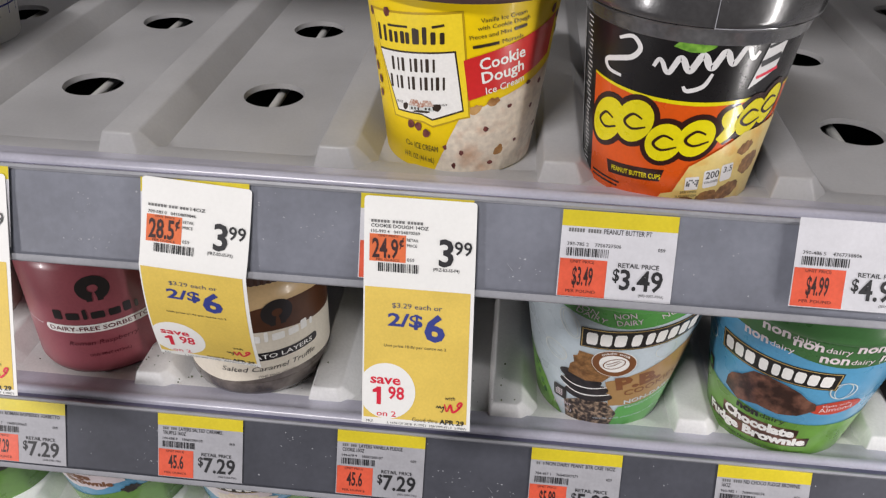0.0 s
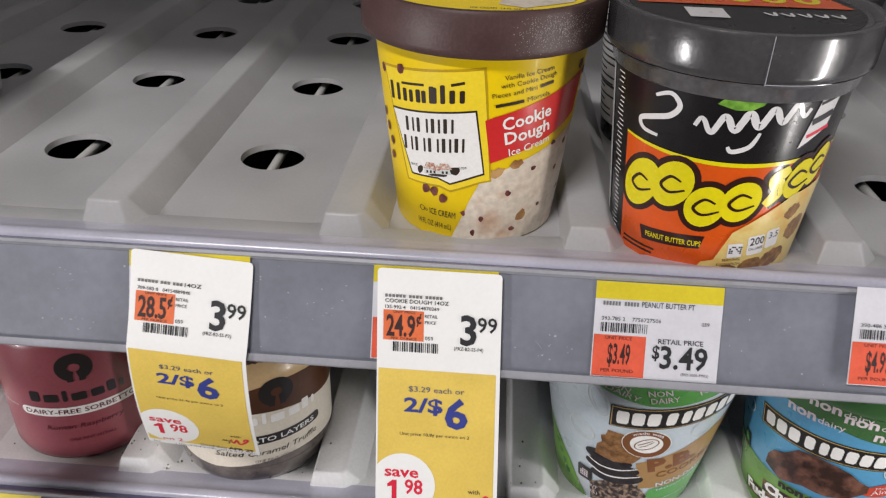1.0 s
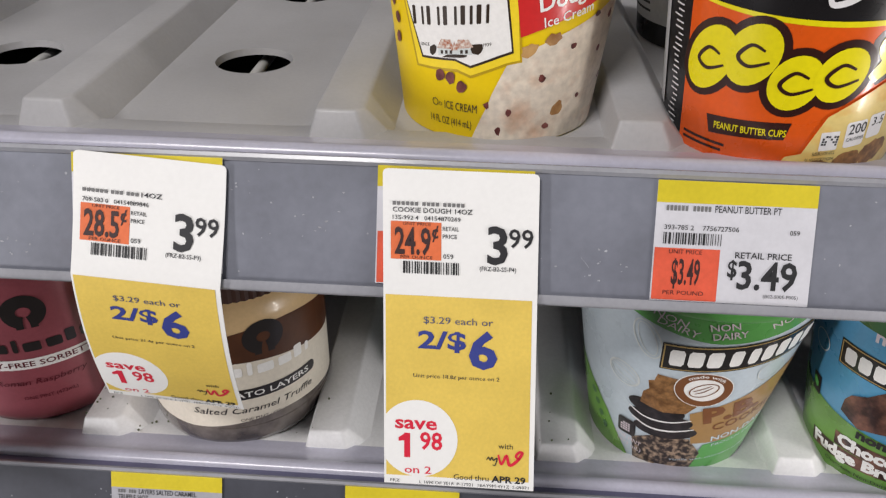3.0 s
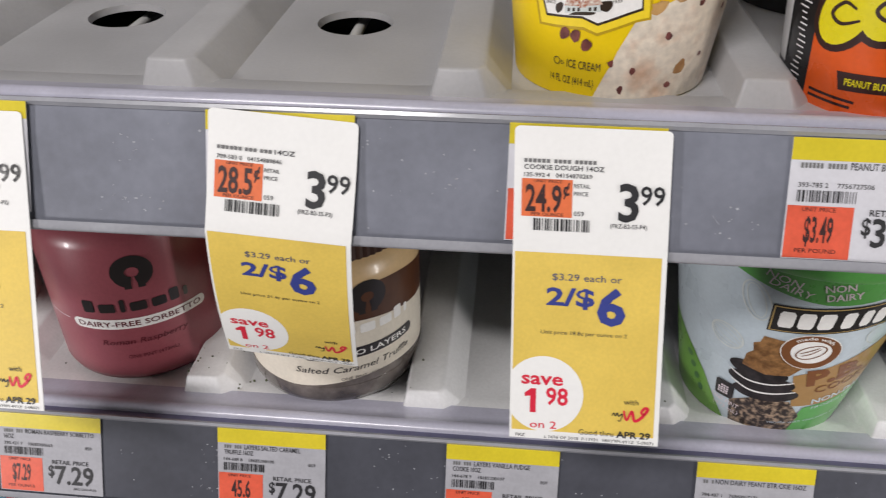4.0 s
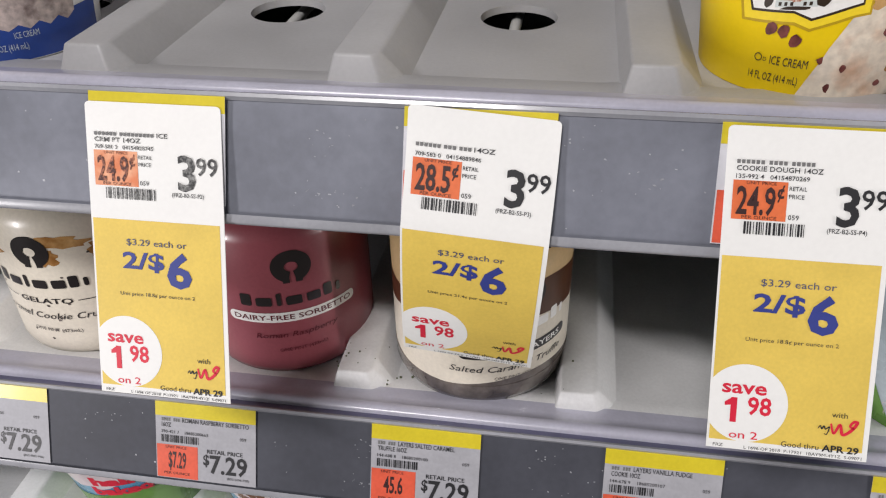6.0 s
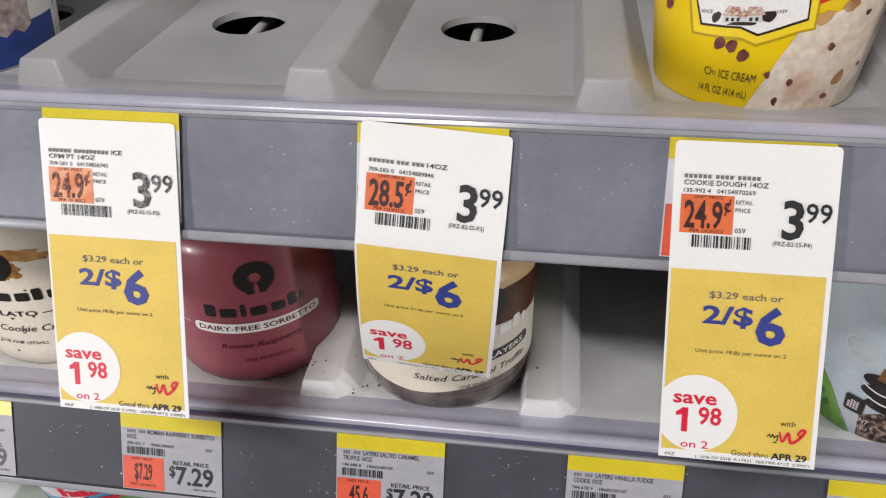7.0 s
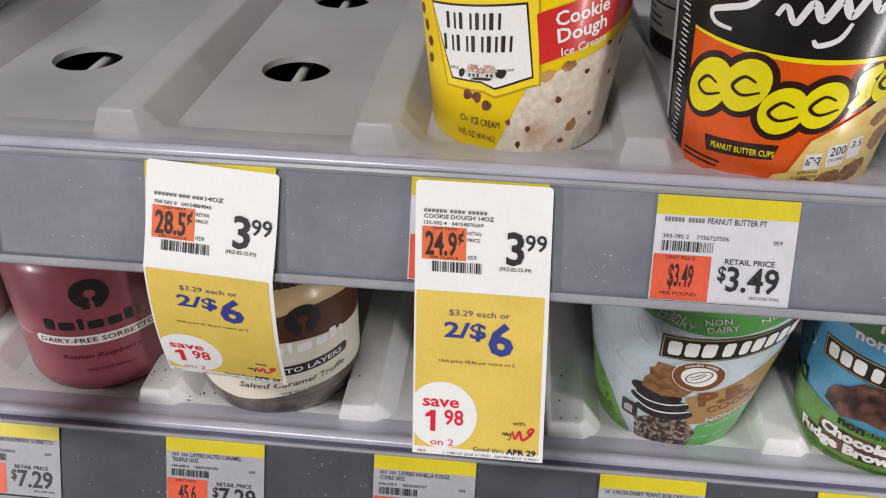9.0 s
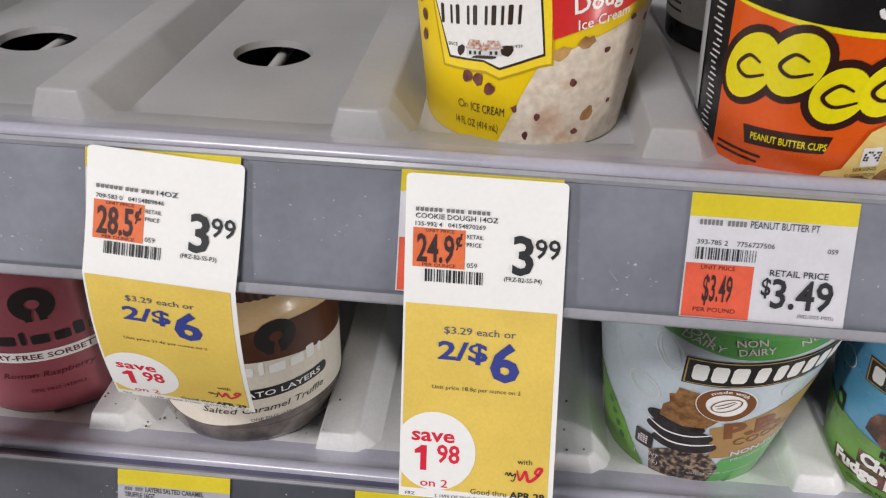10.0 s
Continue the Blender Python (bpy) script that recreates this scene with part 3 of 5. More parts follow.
def shelf_label(name, place, mapping, w, bar, lines, codes, unit, per, price, slot, patch_mat, label, sheet=PAPER_BLUE, yellow=True):
    L, TH = 0.0372, 0.00012
    t = thing(name, place, label, "price label", "shelf price labels")
    part("label_sheet", card_mesh(mapping, w, L, 0.0002, TH, n=4), sheet, t)
    mp = lambda u, v, h: mapping(u, -v, TH + h)
    go = lambda nm, sh, hh, m_, lb="", under=None: lay(nm, metres(sh), mp, hh, m_, under or t, lb)
    k = w * 1000 / 48.0
    if yellow:
        go("yellow_band", [rect(0.0, 48 * k, -6.8, 0.0)], 0.0001, YEL_TAG, "bright yellow band")
    unit_price_patch = go("unit_price_patch", [rect(0.4, 20.2 * k, -36.9, -20.7)], 0.0001, patch_mat, "red-orange unit price patch")
    ink, blocks = [], []
    for q in range(int(bar / 1.15)):
        if q != int(bar / 2.3):
            blocks.append(rect(3.0 + q * 1.15, 3.0 + q * 1.15 + 0.78, -9.2, -7.6))
    ink += [words(s, 2.1, 3.0 + (bar if i == 0 else 0), -9.3 - 2.7 * i, wide=ww, bold=0.01) for i, (s, ww) in enumerate(lines)]
    y = -15.0
    ink += [words(codes, 1.45, 2.8, y, wide=22.5 * k, bold=0.006), words("059", 1.45, 40.5 * k, y - 0.3, wide=3.0, bold=0.006)]
    go("item_text", ink, 0.0002, INK_SOFT)
    if blocks:
        tagged(go("item_name_bar", blocks, 0.0002, NAMEBAR), kind="stuff")
    tagged(go("barcode", barcode(2.7, 20.9 * k, -19.5, -15.9, codes), 0.0002, INK), kind="stuff")
    go("unit_price_text", [words("UNIT PRICE", 1.3, 4.8, -22.4, wide=10 * k), words(unit, 7.8, 6.0, -31.8, wide=8.6 * k, bold=0.02), words(per, 1.3, 3.8, -35.2, wide=12.4 * k)], 0.0002, INK_ORANGE, under=unit_price_patch)
    go("price_text", [words("RETAIL PRICE", 1.9, 24.8 * k, -23.0, wide=17.0 * k, bold=0.012), words("$", 5.2, 22.9 * k, -28.9, wide=2.8 * k, bold=0.02), words(price, 8.6, 26.0 * k, -32.4, wide=17.9 * k, bold=0.02)], 0.0002, INK, "black price digits")
    go("slot_text", [words(slot, 1.1, 34.3 * k, -35.0, wide=10.5 * k)], 0.0002, INK_SOFT)
    return t


def straight(lift, lean=0.0, shift=0.0):
    """A stiff card lying along the channel's slope, slightly off it."""
    def m(u, v, h):
        y, z = RAILON(v, h + lift + lean * v)
        return Vector((u + shift * v, y, z))
    return m


def curled(u, v, h):
    """A limp card: on the channel as far as its foot, then hanging down, its lower end curling."""
    top, v = 0.039, max(0.0, v)
    tw = (u / 0.0480 - 0.5)
    if v < top:
        y, z = RAILON(v, h + 0.0012 + 0.002 * (v / top) ** 2)
        ny, nz = y, z
    else:
        q = v - top
        y0, z0 = RAILON(top, h + 0.0032)
        ny = y0 - 0.0022 * math.sin(math.pi * q / 0.062) + 0.0105 * (q / 0.062) ** 1.3
        nz = z0 - q * 0.985
        nz += -tw * 0.007 * (q / 0.062)
        ny += tw * 0.006 * (q / 0.062)
    z_tilt = -tw * 0.0035
    x = u + 0.0006 - 0.0048 * (v / 0.101) ** 1.5 - (u - 0.025) * 0.03 * (v / 0.101)
    return Vector((x, ny, nz + z_tilt))


sale_card("price_card", (0.0022, 0, 0.0003), straight(0.0012, 0.012, 0.035), [(((3.0, 6), (12.2, 4), (18.6, 5)), 0, "", 0), ((), 3.0, "COOKIE DOUGH 14OZ", 24.6)], "135-992 4   04154870269", "24.9", "(FRZ-B2-S5-P4)", "PER OUNCE", "18.8", "white and yellow paper sale card hanging straight from the price channel")
sale_card("price_card", (-0.0953, 0, 0.0005), curled, [(((3.0, 6), (12.0, 3), (16.9, 3)), 21.6, "14OZ", 6.6)], "709-583 0   04154889846", "28.5", "(FRZ-B2-S5-P3)", "PER OUNCE", "21.4", "white and yellow paper sale card with its lower end curled", bend=True)
sale_card("price_card", (-0.2052, 0, -0.0020), straight(0.0022, 0.025, 0.040), [(((3.0, 6), (12.2, 9)), 25.4, "ICE", 3.8), ((), 3.0, "CRM PT 14OZ", 16.5)], "709-581 3   04154828745", "24.9", "(FRZ-B2-S5-P2)", "PER OUNCE", "18.8", "white and yellow paper sale card with faded print", faded=True)

up = lambda u, v, h: flat_map(u, v, h - 0.0002)
shelf_label("price_label", (0.0862, 0, 0.0002), up, 0.0480, 14.6, [("PEANUT BUTTER PT", 19.9)], "393-785 2    7756727506", "$3.49", "PER POUND", "3.49", "(B02-S005-P005)", RED_PATCH, "white price label with yellow band behind clear plastic")
shelf_label("price_label", (0.1815, 0, 0.0045), straight(0.0006), 0.0500, 0, [], "390-486 5    4767738806", "$4.99", "PER POUND", "4.99", "(B02-S005-P006)", RED_PATCH, "white price label with torn top edge", yellow=False)
for x, zz in ((-0.2040, 0.0030), (-0.0962, 0.0020), (0.0006, 0.0015)):
    shelf_label("price_label", (x, 0, zz), up, 0.0482, 0, [], "709-500 1    04154800000", "24.9", "PER OUNCE", "3.99", "", RED_PATCH, "white price label with yellow band, mostly covered by a sale card")
low = [
    (-0.3240, 10.0, [("LAYERS", 9)], "390-100 4    18685200100", "45.6", "7.29"),
    (-0.2217, 10.0, [("ROMAN RASPBERRY SORBETTO", 32), ("16OZ", 4.5)], "390-421 7    18685200663", "$7.29", "7.29"),
    (-0.1200, 9.0, [("LAYERS SALTED CARAMEL", 25), ("TRUFFLE 16OZ", 13)], "144-688 8    18685200100", "45.6", "7.29"),
    (-0.0190, 9.0, [("LAYERS VANILLA FUDGE", 24), ("COOKIE 10OZ", 12)], "144-678 9    18685200107", "45.6", "7.29"),
    (0.0865, 5.0, [("NON DAIRY PEANT BTR CKIE 16OZ", 37)], "784-487 1    76840007271", "$5.99", "5.99"),
    (0.1845, 11.0, [("ND CHOCO FUDGE BROWNIE", 29), ("16OZ", 4.5)], "983-985 1    76840008074", "$5.99", "5.99"),
]
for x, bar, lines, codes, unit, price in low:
    shelf_label("price_label", (x, LOW[1], LOW[2] + 0.0008), up, 0.0482, bar, lines, codes, unit, "PER OUNCE", price, "(B02-S006-P00)", RED_PATCH, "dull white price label with yellow band on the lower channel", sheet=PAPER_SHADED)


# ---- cartons, jars ----
def cone_map(r0, r1, H, ref):
    """u: metres round the carton at radius ref, from its front; v: height."""
    def m(u, v, h):
        a, r = u / ref, r0 + (r1 - r0) * v / H + h
        return Vector((r * math.sin(a), -r * math.cos(a), v))
    return m


def carton(name, place, r0, r1, H, lid_r, lid_z0, lid_z1, body_mat, lid_mat, label, turn=0, category="ice cream tub", group="ice cream tubs", disc=None):
    t = thing(name, place, label, category, group, turn=turn)
    rr = lambda z: r0 + (r1 - r0) * z / H
    part("carton_body", lathe([(0, 0.0030), (r0 - 0.0020, 0.0030), (r0 - 0.0014, 0.0002), (r0 - 0.0004, 0.0), (r0, 0.0008), (rr(H), H), (rr(H) - 0.002, H), (0, H)]), body_mat, t)
    lid = part("lid", lathe([(rr(H) - 0.003, lid_z0 + 0.001), (lid_r - 0.0022, lid_z0 + 0.0003), (lid_r - 0.0012, lid_z0), (lid_r - 0.0004, lid_z0 + 0.0008), (lid_r - 0.0002, lid_z0 + 0.003), (lid_r, lid_z1 - 0.0018), (lid_r - 0.0006, lid_z1 - 0.0004), (lid_r - 0.0018, lid_z1), (lid_r - 0.0036, lid_z1 - 0.0005), (lid_r - 0.0050, lid_z1 - 0.0022), (0, lid_z1 - 0.0026)]), lid_mat, t)
    if disc:
        part("lid_disc", lathe([(0, lid_z1 - 0.0022), (lid_r - 0.0070, lid_z1 - 0.0020), (lid_r - 0.0068, lid_z1 - 0.0026)]), disc, lid, "printed disc in the lid")
    return t


def each(go, name, shapes, hh, material, label=""):
    """Large printed shapes that stand apart, one part each."""
    for sh in shapes:
        go(name, [sh], hh, material, label)


def deg(a, ref):
    return radians(a) * ref


def nestle():
    r0, r1, H, ref = 0.0350, 0.0445, 0.086, 0.0405
    t = carton("ice_cream_tub", (0.0365, 0.0680, 0.0002), r0, r1, H, 0.0495, 0.0825, 0.1000, NYEL, LIDBROWN, "yellow cookie dough ice cream tub with dark brown lid", disc=NYEL2)
    plain = cone_map(r0, r1, H, ref)

    def mp(u, v, h):
        """The front print is laid on slightly turned."""
        k = 0.16 * min(0.0, u - deg(8, ref)) * (1.0 if 0.016 < v < 0.0815 else 0.0)
        return plain(u, v + k, h)
    D = lambda a: deg(a, ref)
    go = lambda nm, sh, hh, m_, lb="", under=None: lay(nm, sh, mp, hh, m_, under or t, lb, du=0.0035)
    # photo of the scoop: lower right
    go("scoop_photo", [poly((D(-14), 0.0005), (D(-8), 0.010), (D(-3), 0.020), (D(4), 0.030), (D(14), 0.0340), (D(30), 0.0385), (D(50), 0.0430), (D(78), 0.0490), (D(100), 0.0530), (D(100), 0.0005))], 0.00012, SCOOP, "photo of vanilla ice cream with dough pieces")
    go("gold_panel", [poly((D(-61), 0.0795), (D(4), 0.0790), (D(11), 0.0300), (D(4), 0.0295), (D(-14), 0.0262), (D(-21), 0.0285), (D(-47), 0.0300))], 0.00014, NGOLD)
    go("pale_panel", [poly((D(-59.5), 0.0785), (D(3), 0.0780), (D(9.8), 0.0308), (D(3), 0.0303), (D(-14), 0.0272), (D(-21), 0.0295), (D(-45.5), 0.0308))], 0.00024, NYEL2, "pale yellow brand panel")
    go("white_panel_outline", [poly((D(-55), 0.0622), (D(0.5), 0.0622), (D(6.5), 0.0335), (D(0), 0.0325), (D(-14), 0.0298), (D(-22), 0.0325), (D(-42), 0.0333))], 0.00034, NBROWN)
    go("white_panel", [poly((D(-54), 0.0614), (D(-0.3), 0.0614), (D(5.5), 0.0343), (D(-1), 0.0333), (D(-14), 0.0307), (D(-22), 0.0333), (D(-41), 0.0341))], 0.00044, NWHITE, "white brand panel")
    # brand marks as plain shapes
    mk = []
    for a, w, h_ in ((-55, 9.0, 0.0076), (-43.5, 7.4, 0.0054), (-34, 6.4, 0.0054), (-25.5, 4.4, 0.0070), (-19, 2.6, 0.0076), (-14, 8.0, 0.0054)):
        mk.append(rounded(D(a), D(a + min(2.9, w)), 0.0655, 0.0655 + h_, 0.0006))
        if w > 4:
            mk.append(rounded(D(a + w - 2.6), D(a + w), 0.0655, 0.0655 + h_ * 0.94, 0.0006))
    each(go, "brand_mark", mk + [slab(D(-44), 0.0724, 0.0110, 0.0010, 0), slab(D(-13), 0.0724, 0.0050, 0.0011, 8)], 0.00036, NBROWN, "dark brown brand bar")
    mk = []
    for z, row in ((0.0530, ((-43, 6.4), (-34.5, 7.6), (-25, 5.6), (-17.5, 5.8))), (0.0446, ((-46, 7.4), (-36.6, 7.4), (-27.4, 7.0), (-18.6, 5.6), (-11.2, 5.6)))):
        for a, w in row:
            mk += [rounded(D(a), D(a + 2.1), z, z + 0.0062, 0.0004), rounded(D(a + w - 1.3), D(a + w), z, z + 0.0060, 0.0003)]
    each(go, "brand_mark", mk, 0.00052, NBROWN, "dark brand bar on white")
    house = go("house_picture", [rect(D(-31), D(-13), 0.0345, 0.0372)], 0.00050, PSKY_IN, "small picture of a red-roofed house")
    each(lambda *a: go(*a, under=house), "house_roof", [poly((D(-31.5), 0.0370), (D(-22), 0.0366), (D(-24), 0.0398), (D(-29), 0.0400)), poly((D(-22.5), 0.0366), (D(-12.5), 0.0370), (D(-15), 0.0396), (D(-20), 0.0398)), poly((D(-23.8), 0.0362), (D(-20.2), 0.0362), (D(-22), 0.0392))], 0.00058, HOUSERED)
    each(lambda *a: go(*a, under=house), "house_window", [rect(D(a), D(a + 1.3), 0.0350, 0.0362) for a in (-29.5, -27, -24.5, -19, -16.5)], 0.00056, NBROWN)
    each(lambda *a: go(*a, under=house), "tree_picture", [oval(D(-34), 0.0362, 0.0016, 0.0018, 0, n=10, wob=0.5, seed=1), oval(D(-11), 0.0364, 0.0018, 0.0021, 0, n=10, wob=0.5, seed=2), oval(D(-22), 0.0342, 0.0050, 0.0006, 0, n=12, wob=0.4, seed=3)], 0.00054, NBROWN)
    go("since_text", [words("SINCE", 0.0011, D(-42), 0.0375), words("1939", 0.0011, D(-8), 0.0370)], 0.00052, NBROWN)
    # flavour panel, rising to the right
    flavour_panel = go("flavour_panel", [poly((D(5.0), 0.0575), (D(9.2), 0.0385), (D(70), 0.0530), (D(70), 0.0715))], 0.0003, NRED, "red flavour panel")
    go("flavour_text", [words("Cookie", 0.0052, D(15), 0.0528, wide=0.0210, bold=0.02, slope=11), words("Dough", 0.0052, D(17), 0.0466, wide=0.0200, bold=0.02, slope=11), words("Ice Cream", 0.0033, D(20), 0.0414, wide=0.0190, bold=0.005, slope=11)], 0.00044, NWHITE, "white flavour lettering", under=flavour_panel)
    go("description_text", [words("Vanilla Ice Cream", 0.0019, D(13.5), 0.0735, wide=0.0192, slope=7), words("with Cookie Dough", 0.0019, D(12), 0.0702, wide=0.0222, slope=8), words("Pieces and Mini", 0.0019, D(8), 0.0662, wide=0.0170, slope=9), words("Morsels", 0.0019, D(27), 0.0642, wide=0.0095, slope=9),
                            slab(D(33.5), 0.0692, 0.0060, 0.0013, 10), slab(D(10), 0.0624, 0.0108, 0.0013, 9)], 0.0003, NBROWN)
    rnd = random.Random(3)
    ch = [oval(D(a), z, 0.0019, 0.0022, rnd.uniform(-40, 40), n=14, wob=0.25, seed=i) for i, (a, z) in enumerate(((-31, 0.0275), (-25, 0.0265), (-19, 0.0232), (-66, 0.052), (-62, 0.046), (-64, 0.039), (-70, 0.058), (-62, 0.0775), (-44, 0.0785), (66, 0.074), (74, 0.070), (80, 0.062)))]
    each(go, "morsel_picture", ch, 0.0003, CHIP, "chocolate morsel")
    ch = [oval(D(a), z, rnd.uniform(0.0010, 0.0019), rnd.uniform(0.0010, 0.0016), rnd.uniform(0, 180), n=9, wob=0.5, seed=i + 40) for i, (a, z) in enumerate(((-6, 0.0150), (6, 0.0120), (22, 0.0240), (38, 0.034), (48, 0.0150), (60, 0.030), (66, 0.041), (28, 0.006), (72, 0.018), (52, 0.043), (1, 0.005), (80, 0.033)))]
    go("chip_picture", ch, 0.0002, CHIP)
    ch = [oval(D(a), z, 0.0030, 0.0022, 30, n=12, wob=0.5, seed=i + 70) for i, (a, z) in enumerate(((14, 0.034), (26, 0.037), (34, 0.012)))]
    go("dough_picture", ch, 0.00016, CARAMEL)
    go("content_text", [words("ICE CREAM", 0.0030, D(-29), 0.0112, wide=0.0130), words("14 FL OZ (414 mL)", 0.0028, D(-39), 0.0052, wide=0.0180), ring(D(-35), 0.0128, 0.0014, 0.0014, 0.0003), words("D", 0.0014, D(-32.4), 0.0118)], 0.0003, NBROWN)
    fr = []
    for i in range(900):
        a, z = rnd.choice((24, 34, 34, 40, 52)) + rnd.gauss(0, 5), rnd.triangular(0.0835, 0.0990, 0.0945)
        fr.append(oval(deg(a, 0.0495), z, rnd.uniform(0.00005, 0.00022), rnd.uniform(0.00005, 0.0003), 0, n=5, wob=0.6, seed=i))
    lay("frost_specks", fr, lambda u, v, h: Vector(((0.0495 + h) * math.sin(u / 0.0495), -(0.0495 + h) * math.cos(u / 0.0495), v)), 0.0001, FROST, t, "frost on the lid")
    top = lambda u, v, h: Vector((u, v, 0.0980 + h))
    lay("lid_picture", [poly((0.006, -0.030), (0.016, -0.0345), (0.034, -0.022), (0.041, 0.0), (0.03, 0.02), (0.012, 0.0))], top, 0.0002, SCOOP, t)
    lay("lid_panel", [rect(-0.024, 0.002, -0.012, 0.008)], top, 0.0002, NWHITE, t)
    lay("lid_brand_mark", [slab(-0.026 + 0.0045 * i, -0.019, 0.003, 0.005) for i in range(6)], top, 0.0002, NBROWN, t)
    lay("lid_text", [words("ICE CREAM  14 FL OZ (414 mL)", 0.0022, -0.004, -0.0375, wide=0.026)], top, 0.0002, NBROWN, t)
    return t


def breyers(place, turn, front=True):
    r0, r1, H, ref = 0.0378, 0.0456, 0.086, 0.0420
    t = carton("ice_cream_tub", place, r0, r1, H, 0.0497, 0.0830, 0.1000, BBLACK, BLID, "black and orange peanut butter ice cream tub in shrink wrap", turn=turn, disc=BBLACK)
    mp = cone_map(r0, r1, H, ref)
    D = lambda a: deg(a * 0.82 - 17, ref)
    go = lambda nm, sh, hh, m_, lb="", under=None: lay(nm, sh, mp, hh, m_, under or t, lb, du=0.0035)
    part("shrink_wrap", lathe([(r1 - 0.0006, 0.0755), (r1 + 0.0003, 0.0765), (r1 + 0.0010, 0.0808), (0.0486, 0.0828)]), WRAP, t, "wrinkled clear shrink wrap under the lid")
    edge = [(D(a), 0.0535 - 0.0030 * math.cos(radians(a) * 1.2)) for a in range(-60, 101, 8)]
    go("orange_field", [poly(*([(D(-60), 0.0012), (D(100), 0.0012)] + edge[::-1]))], 0.00012, BORANGE, "orange flavour field")
    go("yellow_line", [stroke(edge, 0.0017, n=2)], 0.0002, BYEL)
    # brand marks as plain strokes
    wave = [(D(-12 + 2.5 * k), 0.0640 + 0.00038 * k + 0.0030 * math.sin(k * 1.25)) for k in range(26)]
    silver = [[(D(a), z) for a, z in ((-34, 0.0562), (-45, 0.0570), (-48, 0.0605), (-38, 0.0630), (-27, 0.0655), (-22, 0.0700), (-28, 0.0738), (-38, 0.0715))], wave, [(D(a), z) for a, z in ((24, 0.0640), (20, 0.0585), (11, 0.0560), (8, 0.0578))]]
    each(go, "brand_mark", [stroke(line, w, n=5) for line, w in zip(silver, (0.0022, 0.0026, 0.0019))], 0.0002, BWHITE, "silver-white flowing ribbon")
    go("leaf_picture", [poly((D(-2), 0.0735), (D(4), 0.0775), (D(12), 0.0805), (D(24), 0.0790), (D(27), 0.0800), (D(22), 0.0745), (D(16), 0.0722), (D(8), 0.0720))], 0.00026, LEAF, "green leaf")
    slant = [(D(a), z) for a, z in ((51, 0.0490), (43, 0.0450), (47, 0.0400), (40, 0.0340))]
    big = [(-43, 0.0345, 0.0078, 0.0118, -30), (-20, 0.0385, 0.0078, 0.0106, -28), (3, 0.0320, 0.0074, 0.0092, -24), (24, 0.0355, 0.0072, 0.0090, -24), (60, 0.0440, 0.0058, 0.0084, -20), (76, 0.0480, 0.0052, 0.0088, -20)]
    go("brand_outline", [stroke(slant, 0.0114)], 0.00018, BBROWN, "brown outline of a brand shape")
    go("brand_mark", [stroke(slant, 0.0062)], 0.00036, BYEL, "acid yellow brand shape")
    for n, (a, z, p, q, k) in enumerate(big):
        go("brand_outline", [oval(D(a), z, p + 0.0024, q + 0.0024, k)], 0.00027 + 0.000015 * n, BBROWN, "brown outline of a brand shape")
        go("brand_mark", [oval(D(a), z, p, q, k)], 0.00046 + 0.00002 * n, BYEL, "acid yellow brand shape")
        go("brand_eye", [stroke([(D(a + 6), z + 0.0020), (D(a - 1), z + 0.0032), (D(a - 7), z - 0.0010), (D(a - 1), z - 0.0035), (D(a + 9), z - 0.0012)], 0.0013)], 0.00058 + 0.00002 * n, BBROWN, "brown line in a yellow shape")
    flavour_plate = go("flavour_plate", [poly((D(-40), 0.0160), (D(7), 0.0190), (D(5), 0.0130), (D(-37), 0.0100))], 0.0003, BBROWN, "brown flavour plate")
    go("flavour_text", [words("PEANUT BUTTER CUPS", 0.0023, D(-34), 0.0121, wide=0.0240, slope=5, bold=0.015)], 0.00042, BYEL, under=flavour_plate)
    go("scoop_photo", [poly((D(2), 0.0010), (D(8), 0.0075), (D(16), 0.0090), (D(24), 0.0220), (D(40), 0.0290), (D(60), 0.0370), (D(95), 0.0400), (D(95), 0.0010))], 0.00070, BSCOOP, "photo of peanut butter ice cream")
    each(go, "cup_picture", [oval(D(44), 0.0062, 0.0058, 0.0036, 8, wob=0.2, seed=2), oval(D(62), 0.0085, 0.0064, 0.0042, 14, wob=0.2, seed=3), oval(D(76), 0.0200, 0.0062, 0.0050, 20, wob=0.2, seed=5), oval(D(27), 0.0046, 0.0040, 0.0024, 4, wob=0.2, seed=8), oval(D(66), 0.0290, 0.0044, 0.0030, 24, wob=0.3, seed=9)], 0.00076, PEANUT, "chocolate peanut butter cup")
    go("calorie_box", [rounded(D(37), D(49), 0.0115, 0.0205, 0.001, slope=8), rounded(D(50), D(60), 0.0140, 0.0225, 0.001, slope=8), rounded(D(24), D(34), 0.0105, 0.0170, 0.0003, slope=6)], 0.00080, BWHITE, "white nutrition boxes")
    rnd = random.Random(5)
    go("calorie_text", [words("200", 0.0036, D(38.6), 0.0158, wide=0.0062, slope=8, bold=0.01), words("CALORIES", 0.0012, D(38.6), 0.0134, wide=0.0064, slope=8), words("3.5", 0.0030, D(52), 0.0182, wide=0.0044, slope=8), words("SERVING", 0.0012, D(22), 0.0085, wide=0.0074, slope=6), words("SUGGESTION", 0.0012, D(19), 0.0062, wide=0.0095, slope=6)]
       + [rect(D(25) + 0.0009 * (i % 6), D(25) + 0.0009 * (i % 6) + 0.0007, 0.0114 + 0.0009 * (i // 6), 0.0121 + 0.0009 * (i // 6)) for i in range(30) if rnd.random() < 0.5], 0.00088, INK)
    go("quality_patch", [poly((D(50), 0.0570), (D(68), 0.0640), (D(74), 0.0850), (D(60), 0.0840))], 0.0003, BWHITE, "white quality panel")
